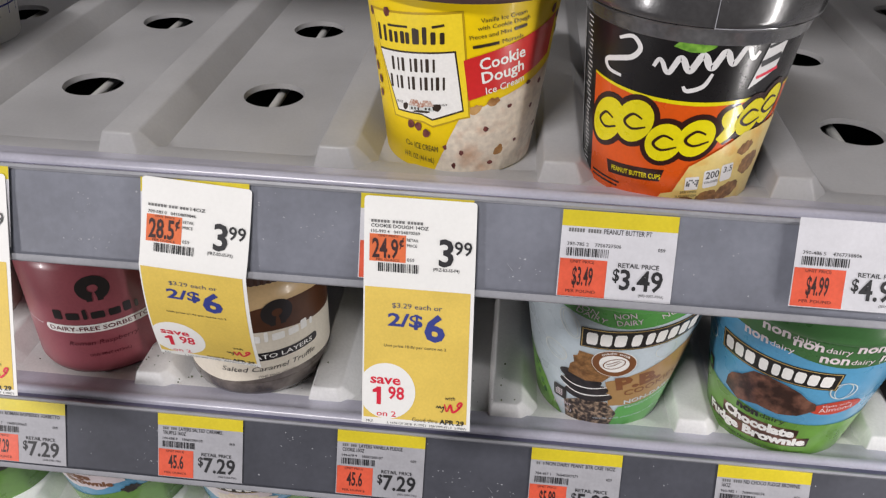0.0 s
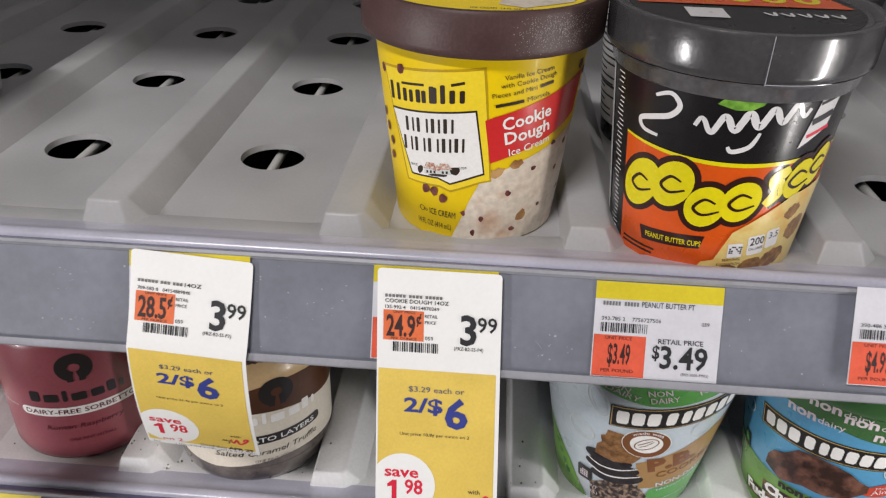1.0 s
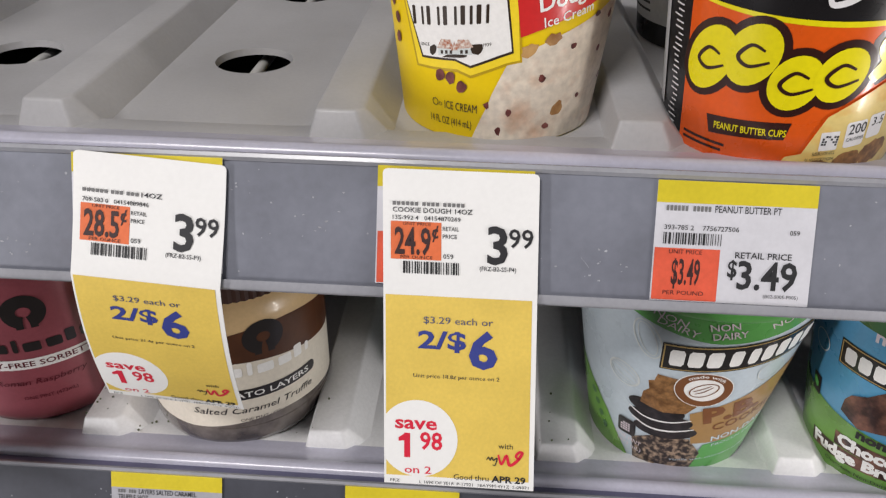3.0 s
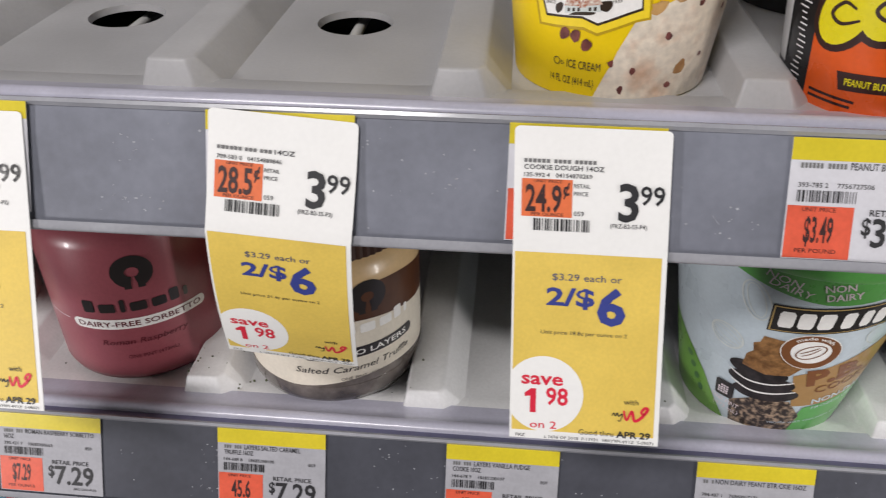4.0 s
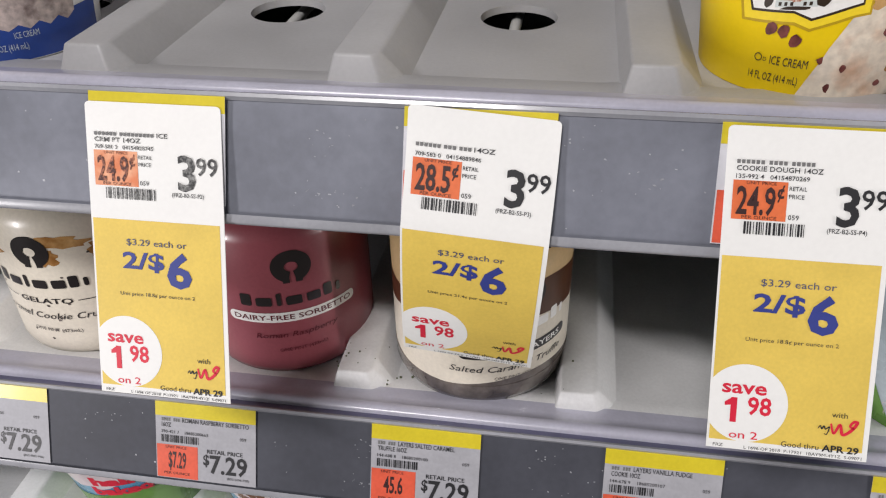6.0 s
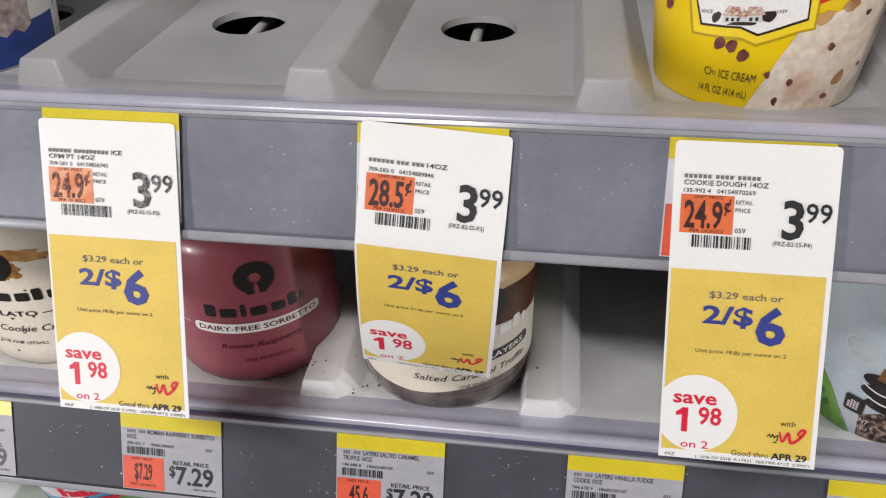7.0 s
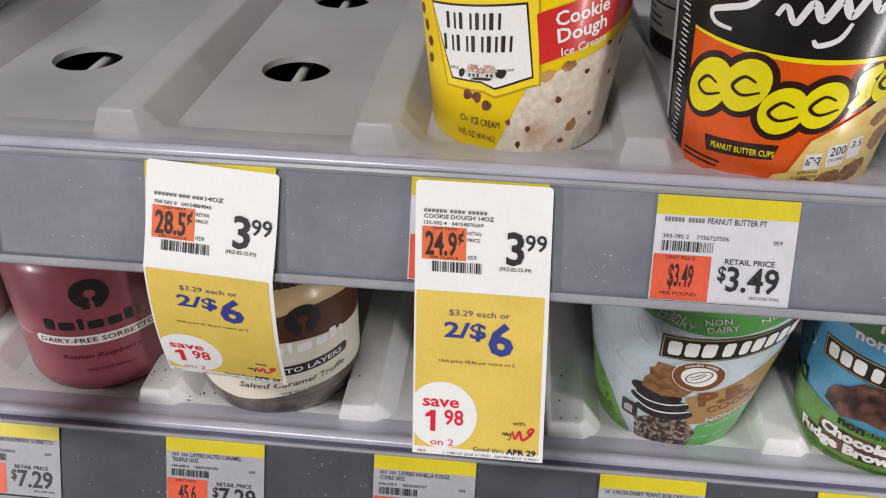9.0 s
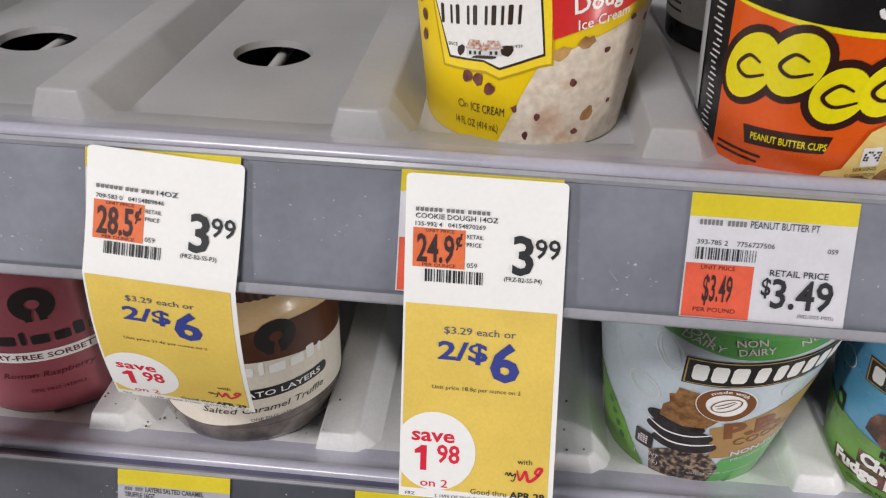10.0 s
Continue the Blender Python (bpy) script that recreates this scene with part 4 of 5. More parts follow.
    go("quality_text", [slab(D(55), 0.0660, 0.0095, 0.0026, 18), slab(D(57), 0.0735, 0.0070, 0.0012, 16)], 0.0004, INK)
    go("quality_text", [slab(D(54), 0.0610, 0.0100, 0.0014, 18)], 0.0004, RED)
    lines = [slab(D(-66 - rnd.uniform(0, 3)), 0.003 + 0.0019 * i, -0.001 * rnd.uniform(3.0, 5.5), 0.0005) for i in range(38)]
    go("side_text", lines, 0.0002, BWHITE)
    go("picture_text", [slab(D(-56), 0.0065, 0.0180, 0.0009), slab(D(-56), 0.0045, 0.0170, 0.0009)], 0.0003, BBROWN)
    go("nutrition_panel", [rect(D(-178), D(-86), 0.010, 0.074)], 0.0002, NUTRI, "grey nutrition facts panel")
    go("nutrition_text", [slab(D(-170), 0.014 + 0.0035 * i, D(rnd.uniform(40, 74)), 0.0011) for i in range(17)] + [slab(D(-176), 0.030, D(86), 0.0014)], 0.0003, INK)
    top = lambda u, v, h: Vector((u, v, 0.0980 + h))
    lay("lid_orange", [poly((-0.040, -0.002), (0.040, -0.002), (0.034, 0.022), (0.0, 0.040), (-0.034, 0.022))], top, 0.0002, BORANGE, t)
    lay("lid_brand_mark", [ring(-0.026 + 0.013 * i, 0.010, 0.0050, 0.0065, 0.0030) for i in range(5)], top, 0.0003, BYEL, t)
    lay("lid_brand_mark", [stroke([(0.004 + 0.006 * i, -0.012), (0.007 + 0.006 * i, -0.016), (0.008 + 0.006 * i, -0.011)], 0.0016) for i in range(5)], top, 0.0002, BWHITE, t)
    lay("lid_patch", [rect(-0.024, -0.010, -0.022, -0.008)], top, 0.0002, BWHITE, t)
    lay("wrap_seam", [slab(deg(-3, 0.0497), 0.083, 0.0003, 0.0165), slab(deg(-3, 0.0497), 0.0832, 0.0240, 0.0003, 0)], lambda u, v, h: Vector(((0.0497 + h) * math.sin(u / 0.0497), -(0.0497 + h) * math.cos(u / 0.0497), v)), 0.0002, EDGE, t, du=0.0035)
    return t


nestle()
breyers((0.1348, 0.0540, 0.0002), 0)
breyers((0.1420, 0.1690, 0.0002), 62)


def drumstick(place, turn):
    r0, r1, H, ref = 0.0350, 0.0445, 0.086, 0.0405
    t = carton("ice_cream_tub", place, r0, r1, H, 0.0495, 0.0825, 0.1000, PAPER, LIDBROWN, "blue-based ice cream tub with cookie scoop photo", turn=turn)
    mp = cone_map(r0, r1, H, ref)
    D = lambda a: deg(a, ref)
    go = lambda nm, sh, hh, m_, lb="", under=None: lay(nm, sh, mp, hh, m_, under or t, lb, du=0.0035)
    go("blue_base", [rect(D(-150), D(100), 0.0006, 0.0160)], 0.00012, DRBLUE, "royal blue base band")
    go("scoop_photo", [poly(*([(D(-90), 0.0600)] + [(D(a), 0.0135 + 0.0012 * math.sin(a * 0.5)) for a in range(-90, 81, 6)] + [(D(82), 0.060)]))], 0.0002, DRSCOOP, "photo of cookie ice cream scoop")
    go("content_text", [words("ICE CREAM", 0.0024, D(38), 0.0095, wide=0.0100), words("14 FL OZ (414 mL)", 0.0026, D(20), 0.0050, wide=0.0170)], 0.0003, PSKY)
    rnd = random.Random(8)
    go("nutrition_text", [slab(D(104), 0.018 + 0.0035 * i, D(rnd.uniform(30, 70)), 0.0011) for i in range(17)] + [slab(D(104 + 14 * i), 0.016, 0.0006, 0.062) for i in range(6)], 0.0003, BLUE)
    return t


drumstick((-0.2770, 0.0660, 0.0002), 0)
drumstick((-0.2880, 0.1700, 0.0002), -70)
# a dark red tub further along
tt = carton("ice_cream_tub", (0.345, 0.215, 0.0002), 0.0405, 0.049, 0.086, 0.053, 0.084, 0.104, BBLACK, PDARKRED, "dark red and black ice cream tub at the back", disc=BBLACK)


def jar(place, turn, label, kind):
    t = thing("gelato_jar", place, label, "gelato jar", "gelato jars", turn=turn)
    R, ref = 0.0415, 0.0415
    dz = -0.0022 if kind == "salted" else 0.0012
    low = 0.0 if kind == "salted" else 0.0070
    base = {"raspberry": RASP, "salted": JARBEIGE}.get(kind, JARCREAM)
    part("jar_body", lathe([(0, 0.0020), (R - 0.012, 0.0020), (R - 0.0080, 0.0), (R - 0.0040, 0.0004), (R - 0.0012, 0.0025), (R, 0.0060), (R, 0.0690 + low), (R - 0.0010, 0.0730 + low), (R - 0.0036, 0.0765 + low), (R - 0.0046, 0.0775 + low), (R - 0.0046, 0.0830 + low), (0, 0.0830 + low)]), base, t)
    if kind == "salted":
        part("jar_foot", lathe([(R - 0.0080, -0.0001), (R - 0.0040, 0.0002), (R - 0.0010, 0.0024), (R + 0.0003, 0.0060), (R + 0.0003, 0.0125), (R - 0.0005, 0.0127)]), JARGREY, t, "smoky clear jar foot")
    # ribbed lid
    seg = 150
    bm = bmesh.new()
    rows = []
    for z, k in ((0.0785, 0), (0.0788, 1), (0.0960, 1), (0.0975, 0)):
        rows.append([bm.verts.new(((R - 0.0016 - (0.0007 if i % 2 else 0) - (0.0012 if not k else 0)) * math.sin(2 * math.pi * i / seg), -(R - 0.0016 - (0.0007 if i % 2 else 0) - (0.0012 if not k else 0)) * math.cos(2 * math.pi * i / seg), z + low)) for i in range(seg)])
    for a, b in zip(rows, rows[1:]):
        for i in range(seg):
            bm.faces.new((a[i], a[(i + 1) % seg], b[(i + 1) % seg], b[i]))
    bm.faces.new(rows[-1])
    bm.faces.new(rows[0][::-1])
    bmesh.ops.recalc_face_normals(bm, faces=bm.faces)
    part("lid", bm, JARLID, t, "dark brown ribbed screw lid", smooth=15)

    def mp(u, v, h):
        r = (R if v > 0.006 else R - (0.006 - v) * 0.42) + h
        return Vector((r * math.sin(u / ref), -r * math.cos(u / ref), v))
    D = lambda a: deg(a, ref)
    go = lambda nm, sh, hh, m_, lb="", under=None: lay(nm, sh, mp, hh, m_, under or t, lb, du=0.0035)
    inkc = JARBLACK
    if kind == "raspberry":
        go("seam_line", [rect(D(-110), D(-47), 0.0366, 0.0370)], 0.0002, LILAC)
        go("flavour_text", [words("Roman Raspberry", 0.0030, D(-27), 0.0240, wide=0.0395, shear=0.25, slope=2), words("ONE PINT (473mL)", 0.0020, D(-13), 0.0158, wide=0.0230, slope=2)], 0.0003, RASPINK)
        name_band = go("name_band", [rounded(D(-43), D(43), 0.0335, 0.0390, 0.0026)], 0.0003, NWHITE, "white rounded name band")
        go("name_text", [words("DAIRY-FREE SORBETTO", 0.0028, D(-39.5), 0.0349, wide=D(79), bold=0.012)], 0.0004, RASPINK, under=name_band)
    elif kind == "salted":
        wave = [(D(a), 0.0605 + 0.0060 * math.sin(radians(110 - a * 1.9))) for a in range(-180, 181, 8)]
        wave2 = [(D(a), 0.0440 + 0.0050 * math.sin(radians(60 - a * 1.5))) for a in range(-180, 181, 8)]
        go("brown_layer", [poly(*(wave + wave2[::-1]))], 0.00016, JARBROWN, "dark brown truffle layer")
        wave3 = [(D(a), 0.0145 + 0.0025 * math.sin(radians(120 - a * 2.3))) for a in range(-180, 181, 8)]
        go("cream_layer", [poly(*(wave2 + wave3[::-1]))], 0.00014, JARCREAM, "cream gelato layer")
        go("clear_base", [poly(*([(D(180), 0.0008), (D(-180), 0.0008)] + wave3))], 0.00012, JARGREY, "smoky clear jar base")
        name_band = go("name_band", [rounded(D(-40), D(36), 0.0285, 0.0342, 0.0026)], 0.0003, JARBLACK, "black rounded name band")
        go("name_text", [words("GELATO LAYERS", 0.0029, D(-34), 0.0299, wide=D(64), bold=0.012)], 0.0004, NWHITE, under=name_band)
        go("flavour_text", [words("Salted Caramel Truffle", 0.0034, D(-46), 0.0210, wide=D(78), shear=0.25)], 0.0003, JARBLACK)
        go("content_text", [words("ONE PINT (473mL)", 0.0018, D(-18), 0.0160, wide=0.0220)], 0.0003, JARGREY)
    else:
        go("caramel_swirl", [oval(D(20), 0.0680, 0.013, 0.0034, -6, wob=0.5, seed=2), oval(D(12), 0.0610, 0.005, 0.0052, 20, wob=0.6, seed=4), oval(D(48), 0.0610, 0.007, 0.0068, 30, wob=0.6, seed=6), oval(D(-40), 0.060, 0.014, 0.007, 10, wob=0.5, seed=7)], 0.00012, CARAMEL, "caramel swirl behind the clear wall")
        rnd = random.Random(4)
        tagged(go("cookie_bits", [oval(D(rnd.uniform(-80, 80)), rnd.uniform(0.006, 0.07), 0.0008, 0.0006, 0, n=8, wob=0.6, seed=i) for i in range(26)], 0.0002, JARGREY), kind="stuff")
        go("name_text", [words("GELATO", 0.0030, D(-19), 0.0340, wide=D(38), bold=0.012), slab(D(-56), 0.0352, D(34), 0.0004), slab(D(22), 0.0352, D(36), 0.0004)], 0.0003, JARBLACK)
        go("flavour_text", [words("Caramel Cookie Crunch", 0.0038, D(-44), 0.0245, wide=D(88), shear=0.25), words("ONE PINT (473mL)", 0.0020, D(-16), 0.0165, wide=0.0250)], 0.0003, JARBLACK)
    # round brand mark and a wordmark of plain strokes
    zm = 0.0625 + dz
    go("brand_mark", [ring(D(2), zm, 0.0090, 0.0085, 0.0060, a0=-78, a1=258), slab(D(2) - 0.0044, zm - 0.0086, 0.0030, 0.0042), slab(D(2) + 0.0014, zm - 0.0086, 0.0030, 0.0042)], 0.0003, inkc, "black round brand mark")
    zw = 0.0425 + dz * 0.4
    wm = [rounded(D(a0), D(a1), zw, zw + hh_, 0.0010) for a0, a1, hh_ in ((-33, -26, 0.0066), (-23, -13, 0.0048), (-10, -7, 0.0070), (-4, 6, 0.0048), (9, 18, 0.0048), (20, 26, 0.0066), (29, 32, 0.0048))]
    each(go, "brand_mark", wm, 0.0003, NWHITE if kind == "salted" else inkc, "plain brand bar")
    return t


ZL = -0.1533
jar((-0.1780, 0.0765, ZL), 24, "pink raspberry sorbetto jar with dark brown ribbed lid", "raspberry")
jar((-0.0795, 0.0700, ZL), 33, "layered salted caramel gelato jar with dark brown ribbed lid", "salted")
jar((-0.2830, 0.0760, ZL), -1, "cream cookie crunch gelato jar with dark brown ribbed lid", "cookie")


def plate(go, D, a0, a1, z0, z1, s0, s1, hh):
    """Slanted logo plate between angles a0 and a1: black, gold line, white letter-like blocks."""
    q = lambda m: poly((D(a0) + m, z0 + m), (D(a1) - m, z1 + m), (D(a1) - m, z1 + s1 - m), (D(a0) + m, z0 + s0 - m))
    logo_plate = go("logo_plate", [q(0)], hh, PINKBLACK, "black logo plate")
    go("logo_outline", [q(0.0006)], hh + 0.0001, PGOLD, under=logo_plate)
    go("logo_field", [q(0.0011)], hh + 0.0002, PINKBLACK, under=logo_plate)
    sh = []
    for f, w in ((0.05, 0.085), (0.155, 0.085), (0.26, 0.085), (0.385, 0.07), (0.49, 0.06), (0.57, 0.075), (0.665, 0.075), (0.76, 0.075), (0.855, 0.085)):
        u = lambda q: D(a0) + (D(a1) - D(a0)) * q
        z = lambda q, k: z0 + (z1 - z0) * q + (s0 + (s1 - s0) * q) * k
        e = 0.012
        sh.append(poly((u(f), z(f, 0.30)), (u(f + e), z(f + e, 0.20)), (u(f + w - e), z(f + w - e, 0.20)), (u(f + w), z(f + w, 0.30)), (u(f + w), z(f + w, 0.70)), (u(f + w - e), z(f + w - e, 0.80)), (u(f + e), z(f + e, 0.80)), (u(f), z(f, 0.70))))
    each(go, "brand_mark", sh, hh + 0.0003, NWHITE, "white brand block")


def pint(place, turn, label, kind):
    r0, r1, H, ref = 0.0362, 0.0530, 0.100, 0.0430
    body = {"peanut": PSKY, "brownie": PBLUE}.get(kind, PBLUE)
    t = carton("ice_cream_tub", place, r0, r1, H, 0.0555, 0.0960, 0.1100, body, PGREEN2 if kind == "peanut" else (PDARKGREEN if kind == "brownie" else BBLACK), label, turn=turn)
    mp = cone_map(r0, r1, H, ref)
    D = lambda a: deg(a, ref)
    go = lambda nm, sh, hh, m_, lb="", under=None: lay(nm, sh, mp, hh, m_, under or t, lb, du=0.0035)
    rnd = random.Random(kind)
    if kind == "peanut":
        band = [(D(a), 0.0800 + 0.0085 * (abs(a + 8) / 45.0) ** 1.6 + 0.0025) for a in range(-50, 41, 5)]
        go("green_band", [poly(*([(D(60), 0.0958), (D(-56), 0.0958)] + band))], 0.00012, PGREEN2, "green band under the lid")
        go("band_text", [words("NON", 0.0036, D(-12), 0.0890, wide=0.0088, slope=14, bold=0.01), words("DAIRY", 0.0036, D(-10), 0.0845, wide=0.0108, slope=14, bold=0.01), words("NON", 0.0034, D(-36), 0.0915, slope=-14), words("DAIRY", 0.0034, D(-34), 0.0878, slope=-14), words("NON DAIRY", 0.0034, D(14), 0.0900, slope=24)], 0.0003, LILAC)
        go("green_leaf_field", [poly((D(-105), 0.0005), (D(-105), 0.0420), (D(-84), 0.0370), (D(-70), 0.0300), (D(-60), 0.0220), (D(-52), 0.0120), (D(-42), 0.0005))], 0.00012, PGREEN, "leafy green field")
        each(go, "almond_drawing", [ring(D(-37), 0.0770, 0.0050, 0.0100, 0.0006, 18), ring(D(-37), 0.0770, 0.0032, 0.0085, 0.0004, 18), ring(D(-48), 0.0520, 0.0075, 0.0062, 0.0007, -25), ring(D(-48), 0.0520, 0.0072, 0.0042, 0.0004, -25), ring(D(-48), 0.0520, 0.0070, 0.0018, 0.0004, -25), ring(D(26), 0.0640, 0.0060, 0.0060, 0.0005)], 0.0002, PSKY_IN, "outlined almond")
        go("tan_panel", [poly((D(-4), 0.0200), (D(60), 0.0240), (D(72), 0.0700), (D(40), 0.0610), (D(16), 0.0500), (D(-10), 0.0400))], 0.00014, KRAFT, "tan flavour panel")
        go("green_foot", [poly((D(-2), 0.0005), (D(95), 0.0005), (D(95), 0.0300), (D(40), 0.0260), (D(4), 0.0190))], 0.00018, PGREEN2, "green foot field")
        go("flavour_text", [words("P.B.", 0.0095, D(-1), 0.0345, wide=D(34), slope=14, bold=0.05), words("COOKIES", 0.0046, D(6), 0.0292, wide=D(44), slope=14, bold=0.01)], 0.0003, KBROWN)
        go("dairy_text", [words("NON-DAIRY", 0.0034, D(8), 0.0215, wide=D(44), slope=12, bold=0.02), words("FROZEN DESSERT", 0.0019, D(10), 0.0175, wide=D(42), slope=12), words("vanilla with chocolate cookies", 0.0016, D(-14), 0.0070, wide=D(58), slope=6)], 0.0003, PSKY)
        go("crumb_photo", [poly((D(-38), 0.0005), (D(0), 0.0005), (D(4), 0.0130), (D(-6), 0.0230), (D(-26), 0.0220), (D(-40), 0.0150))], 0.0002, CRUMB, "photo of cookie crumbs")
        each(go, "cookie_picture", [oval(D(-21), 0.0262, 0.0140, 0.0050, 6), oval(D(-25), 0.0325, 0.0140, 0.0050, 2), oval(D(-28), 0.0385, 0.0120, 0.0048, -2)], 0.0003, COOKIE, "dark sandwich cookie")
        each(go, "cream_picture", [stroke([(D(-41), 0.0290), (D(-30), 0.0260), (D(-18), 0.0268), (D(-5), 0.0300)], 0.0010), stroke([(D(-43), 0.0350), (D(-33), 0.0318), (D(-20), 0.0324), (D(-8), 0.0358)], 0.0009)], 0.0004, NWHITE)
        go("scoop_picture", [poly((D(-37), 0.0400), (D(-36), 0.0470), (D(-33), 0.0500), (D(-34), 0.0545), (D(-31), 0.0560), (D(-30), 0.0600), (D(-22), 0.0600), (D(-12), 0.0600), (D(-8), 0.0540), (D(-7), 0.0460), (D(-12), 0.0400), (D(-24), 0.0380))], 0.00036, PEANUT, "peanut butter scoop")
        plate(go, D, -30, 48, 0.0638, 0.0735, 0.0146, 0.0140, 0.0003)
        badge = go("badge", [oval(D(-7), 0.0560, 0.0108, 0.0102)], 0.00065, NWHITE, "round badge")
        go("badge_ring", [ring(D(-7), 0.0560, 0.0104, 0.0098, 0.0032)], 0.00075, KBROWN, under=badge)
        go("badge_text", [words("made with", 0.0017, D(-7), 0.0560, wide=0.0130, arc=0.0077, align="CENTER", bold=0.01)], 0.00085, NWHITE, under=badge)
        go("almond_drawing", [ring(D(-7), 0.0560, 0.0058, 0.0036, 0.0005, 35), stroke([(D(-11), 0.0535), (D(-7), 0.0552), (D(-3), 0.0585)], 0.0005), stroke([(D(-12), 0.0548), (D(-8), 0.0568), (D(-4), 0.0592)], 0.0005)], 0.00080, KBROWN, under=badge)
        content_patch = go("content_patch", [rounded(D(-50), D(-38), 0.0150, 0.0250, 0.0015)], 0.0004, COOKIE)
        go("content_text", [words("ONE PINT", 0.0026, D(-52), 0.0125, wide=0.0140, slope=-8), words("(473 mL)", 0.0024, D(-50), 0.0085, wide=0.0130, slope=-8)] + [slab(D(-48) + 0.0013 * (i % 4), 0.0170 + 0.0014 * (i // 4), 0.0010, 0.0010) for i in range(16) if rnd.random() < 0.7], 0.0005, LILAC)
        each(go, "leaf_mark", [oval(D(-74 + 4 * i), 0.026 - 0.0050 * i, 0.0022, 0.0018, 30 * i, n=10) for i in range(4)], 0.0002, PDARKGREEN)
    elif kind == "brownie":
        band = [(D(a), 0.0850 - 0.0065 * math.exp(-((a - 2) / 34.0) ** 2)) for a in range(-64, 81, 6)]
        go("green_band", [poly(*([(D(81), 0.0958), (D(-64), 0.0958)] + band))], 0.00012, PDARKGREEN, "dark green band under the lid")
        tx = []
        for a, z in ((-54, 0.0808), (-27, 0.0875), (4, 0.0900), (-12, 0.0810), (-44, 0.0900), (20, 0.0830)):
            tx += [words("non", 0.0058, D(a), z, wide=D(15), bold=0.03, slope=2), words("dairy", 0.0036, D(a + 16), z + 0.0006, wide=D(13), slope=2)]
        go("band_text", tx, 0.0003, LILAC, "cream lettering")
        hill = [(D(a), 0.0365 - 0.0050 * math.cos(radians(a + 20))) for a in range(-120, 121, 6)]
        go("green_field", [poly(*([(D(120), 0.0005), (D(-120), 0.0005)] + hill))], 0.00012, PGREEN, "green meadow field")
        go("scoop_picture", [poly(*[(D(a), 0.0330 + (z - 0.0330) * 0.84) for a, z in ((-62, 0.0380), (-61, 0.0460), (-58, 0.0510), (-50, 0.0560), (-43, 0.0640), (-34, 0.0660), (-22, 0.0640), (-14, 0.0610), (-8, 0.0560), (-2, 0.0530), (-1, 0.0470), (-10, 0.0400), (-22, 0.0370), (-36, 0.0380), (-50, 0.0330))])], 0.00072, FUDGE, "chocolate scoop")
        plate(go, D, -70, 5, 0.0595, 0.0612, 0.0130, 0.0132, 0.00022)
        go("flavour_outline", [slab(D(-62), 0.0165, D(59), 0.0076, 3), slab(D(-80), 0.0070, D(88), 0.0076, 5)], 0.0003, FUDGE)
        go("flavour_text", [words("Chocolate", 0.0062, D(-60), 0.0180, wide=D(55), bold=0.055, slope=3), words("Fudge Brownie", 0.0060, D(-78), 0.0086, wide=D(84), bold=0.055, slope=5)], 0.00042, NWHITE, "white flavour lettering")
        go("dairy_text", [words("non", 0.0050, D(-50), 0.0280, wide=D(17), bold=0.05, slope=2), words("dairy", 0.0036, D(-32), 0.0290, wide=D(17), slope=3)], 0.00080, COOKIE)
        go("small_text", [words("Chocolate Non-Dairy Frozen Dessert", 0.0018, D(-66), 0.0042, wide=D(74), slope=3), words("with Fudge Brownies", 0.0017, D(-48), 0.0018, wide=D(44), slope=3)], 0.0003, COOKIE)
        go("fair_mark", [poly((D(-88), 0.0330), (D(-80), 0.0330), (D(-80), 0.0430), (D(-88), 0.0430))], 0.0003, COOKIE)
        go("fair_shape", [oval(D(-84.5), 0.0385, 0.0016, 0.0026, 30)], 0.0004, PGREEN2)
        red_badge = go("red_badge", [oval(D(12), 0.0475, 0.0125, 0.0052, 14)], 0.0003, PRED, "red oval badge")
        go("badge_text", [words("Made with", 0.0020, D(3), 0.0472, wide=0.0130, slope=14), words("Almond", 0.0034, D(2), 0.0430, wide=0.0160, slope=14)], 0.0004, LILAC, under=red_badge)
        each(go, "almond_drawing", [ring(D(10), 0.0610, 0.0062, 0.0064, 0.0006), ring(D(10), 0.0610, 0.0040, 0.0062, 0.0004), ring(D(-84), 0.0620, 0.0050, 0.0050, 0.0005)], 0.0003, PSKY_IN, "outlined almond")
    else:
        go("green_field", [poly(*([(D(120), 0.0005), (D(-120), 0.0005)] + [(D(a), 0.0420 + 0.0050 * math.sin(radians(a * 2.2))) for a in range(-120, 121, 6)]))], 0.00012, PGREEN, "green meadow field")
        go("cloud_print", [oval(D(-8), 0.0640, 0.026, 0.0150, 0, wob=0.25, seed=3), oval(D(50), 0.0600, 0.009, 0.005, 0, wob=0.4, seed=5)], 0.0002, LILAC, "white cloud print")
        if kind == "cloud":
            go("flavour_text", [words("Chocolate", 0.0058, D(-34), 0.0690, wide=D(52), bold=0.05, slope=-4), words("Fudge", 0.0058, D(-30), 0.0620, wide=D(30), bold=0.05, slope=-4), words("Brownie", 0.0058, D(-24), 0.0550, wide=D(40), bold=0.05, slope=-4)], 0.0003, KBROWN)
            each(go, "dark_mark", [oval(D(28), 0.0470, 0.0060, 0.0040, 10, wob=0.5, seed=9)], 0.0003, COOKIE)
        elif kind == "half":
            go("flavour_text", [words("half", 0.0075, D(-4), 0.0530, wide=D(34), bold=0.06, slope=4), words("baked", 0.0075, D(-6), 0.0430, wide=D(44), bold=0.06, slope=4)], 0.0003, RED)
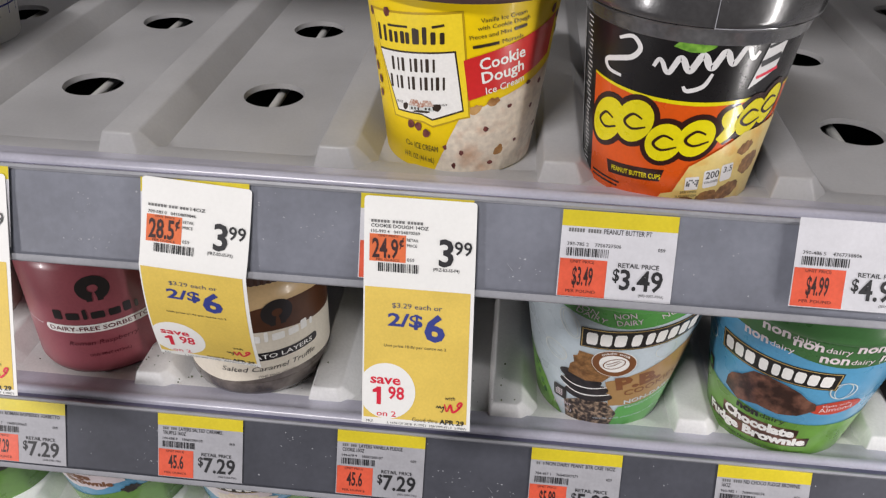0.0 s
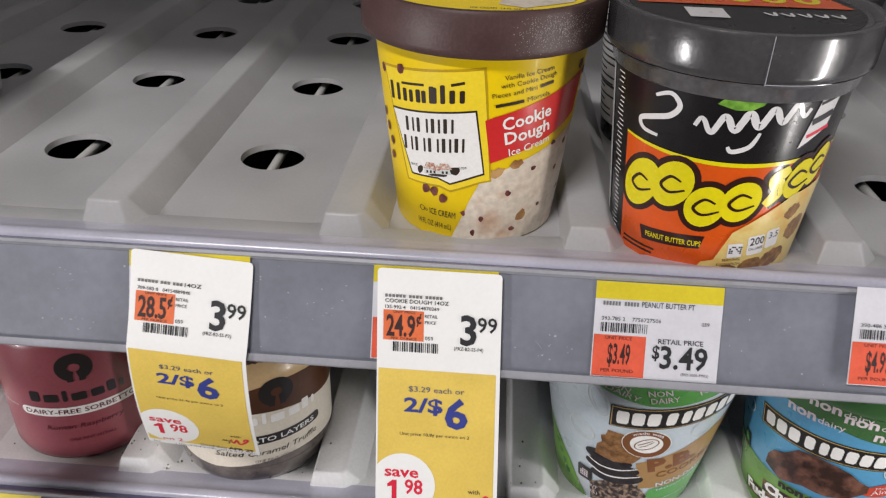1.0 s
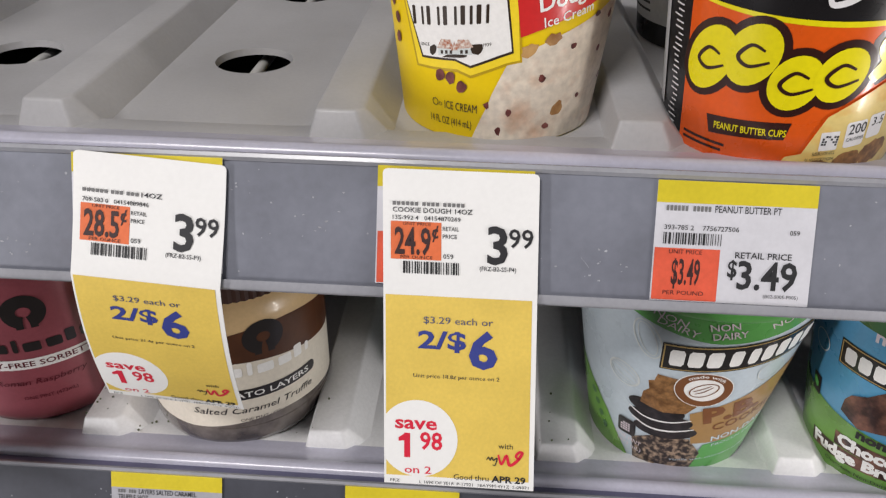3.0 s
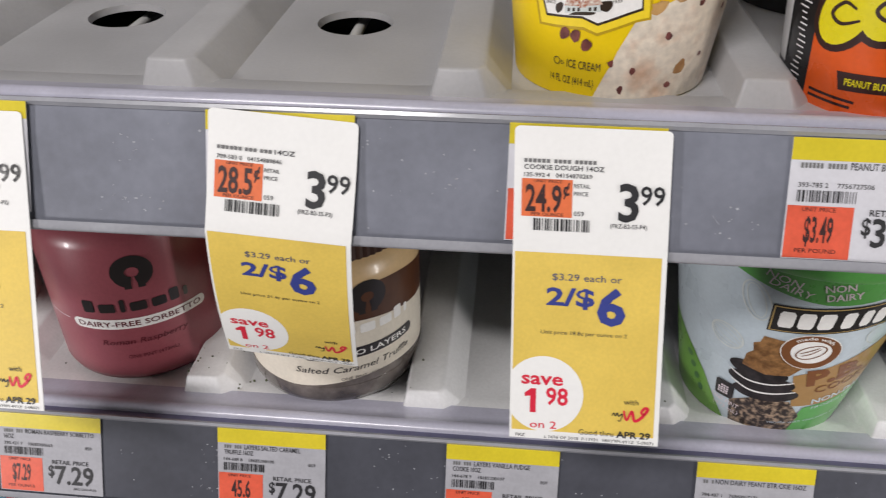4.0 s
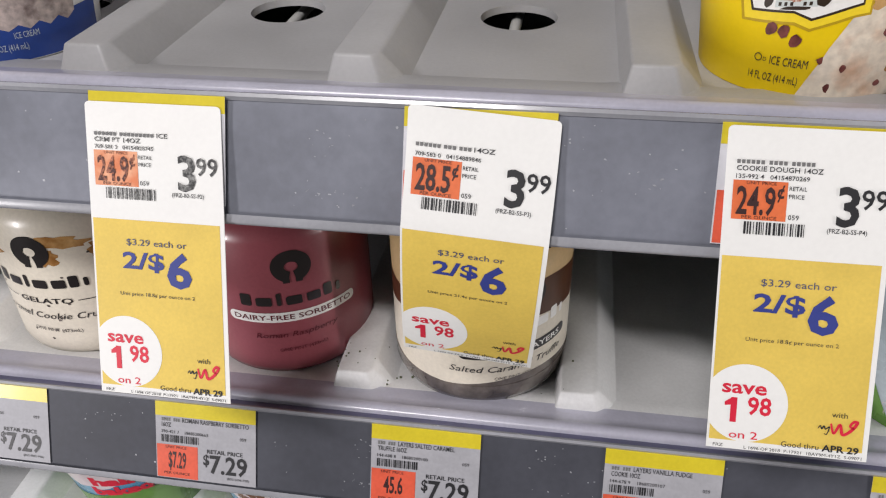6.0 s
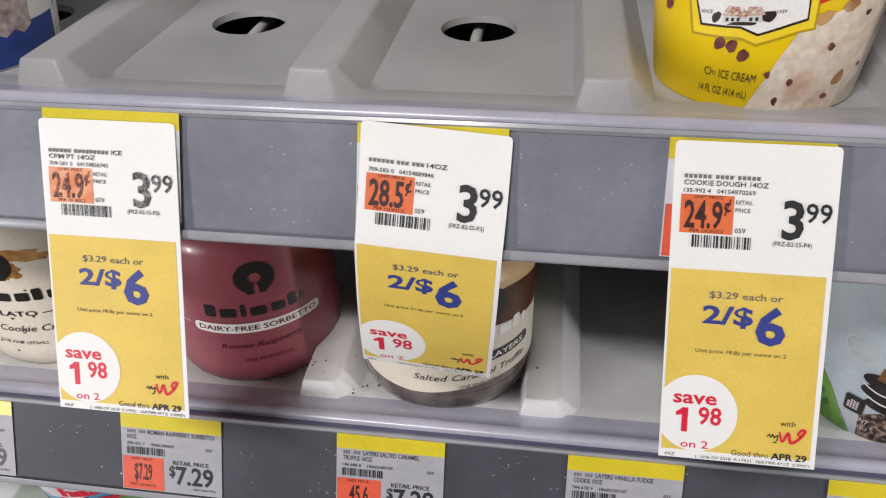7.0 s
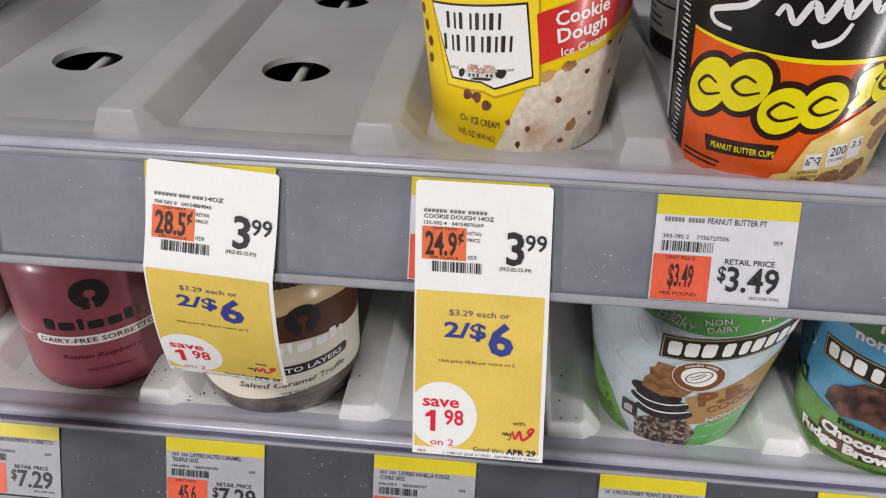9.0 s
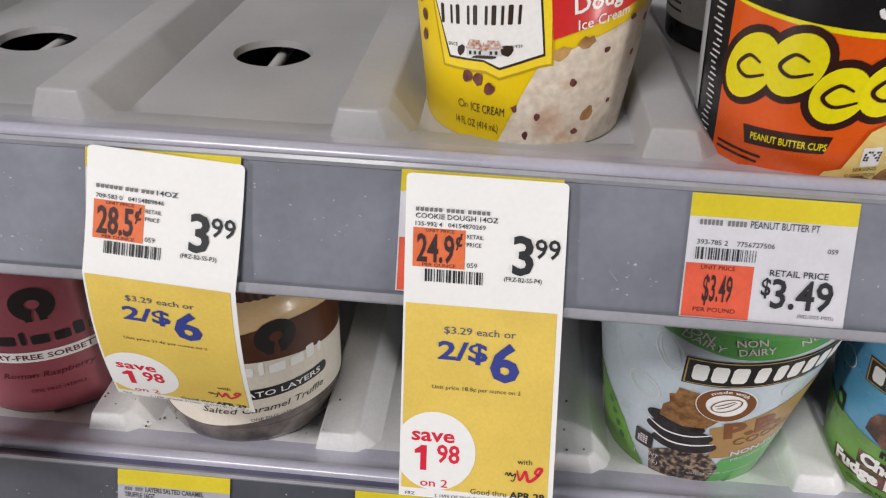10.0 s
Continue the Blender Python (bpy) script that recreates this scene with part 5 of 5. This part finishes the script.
            each(go, "dark_mark", [oval(D(-42), 0.0500, 0.0050, 0.0040, 30, wob=0.5, seed=9), oval(D(46), 0.0480, 0.0060, 0.0040, 10, wob=0.5, seed=2)], 0.0003, COOKIE)
            plate(go, D, -40, 40, 0.0660, 0.0640, 0.0110, 0.0110, 0.0003)
        else:
            go("dough_picture", [oval(D(4), 0.0520, 0.0180, 0.0090, 0, wob=0.4, seed=6)], 0.0003, SCOOP)
            plate(go, D, -40, 40, 0.0620, 0.0640, 0.0110, 0.0110, 0.0003)
    return t


pint((0.1255, 0.0680, ZL), 5, "pale blue and green peanut butter cookie ice cream tub", "peanut")
pint((0.2250, 0.0565, ZL), 0, "blue and green chocolate fudge brownie ice cream tub", "brownie")
Z3 = -0.3013
for x, a, k, lab in ((-0.292, 0, "half", "blue cloud-printed ice cream tub with red lettering"), (-0.191, 0, "cloud", "blue cloud-printed chocolate fudge brownie ice cream tub"), (-0.093, 0, "dough", "blue and green cookie dough ice cream tub"), (0.010, 0, "cloud", "blue cloud-printed ice cream tub on the lower shelf")):
    pint((x, 0.075, Z3), a, lab, k)
# dark tub beyond the brownie tub
carton("ice_cream_tub", (0.330, 0.075, ZL), 0.036, 0.045, 0.090, 0.0485, 0.086, 0.099, BBLACK, BBLACK, "black ice cream tub on the pale lower tray")

# crumbs and a pink smear on the lower tray
rnd = random.Random(11)
bm = bmesh.new()
for i in range(70):
    x = rnd.choice((-0.145, -0.125, -0.10, -0.05, 0.06, -0.20)) + rnd.gauss(0, 0.012)
    y = 0.032 + abs(rnd.gauss(0, 0.014))
    s = rnd.uniform(0.0002, 0.0007)
    k = (x + 0.0315) % PITCH
    k = k - PITCH if k > PITCH - 0.0105 else k
    z = -0.1534 + (RIDGE_H if k < 0.0075 and y > 0.033 else (max(0, RIDGE_H * (0.018 - k) / 0.0105) if k < 0.018 and y > 0.033 else 0))
    bmesh.ops.create_icosphere(bm, subdivisions=1, radius=s, matrix=Matrix.Translation((x, y, z + s * 0.4)))
o = part("crumbs", bm, CRUMBS, None)
tagged(o, "tiny green and brown crumbs scattered on the tray", "crumbs", kind="stuff")
o = lay("smear", [oval(-0.172, 0.0305, 0.0060, 0.0007, 3, wob=0.7, seed=3), oval(-0.187, 0.032, 0.003, 0.0006, -3, wob=0.7, seed=6)], lambda u, v, h: Vector((u, v, -0.1535 + h)), 0.0002, PINKSMEAR, None)
tagged(o, "thin pink smear of sorbet on the pale tray", "smear")
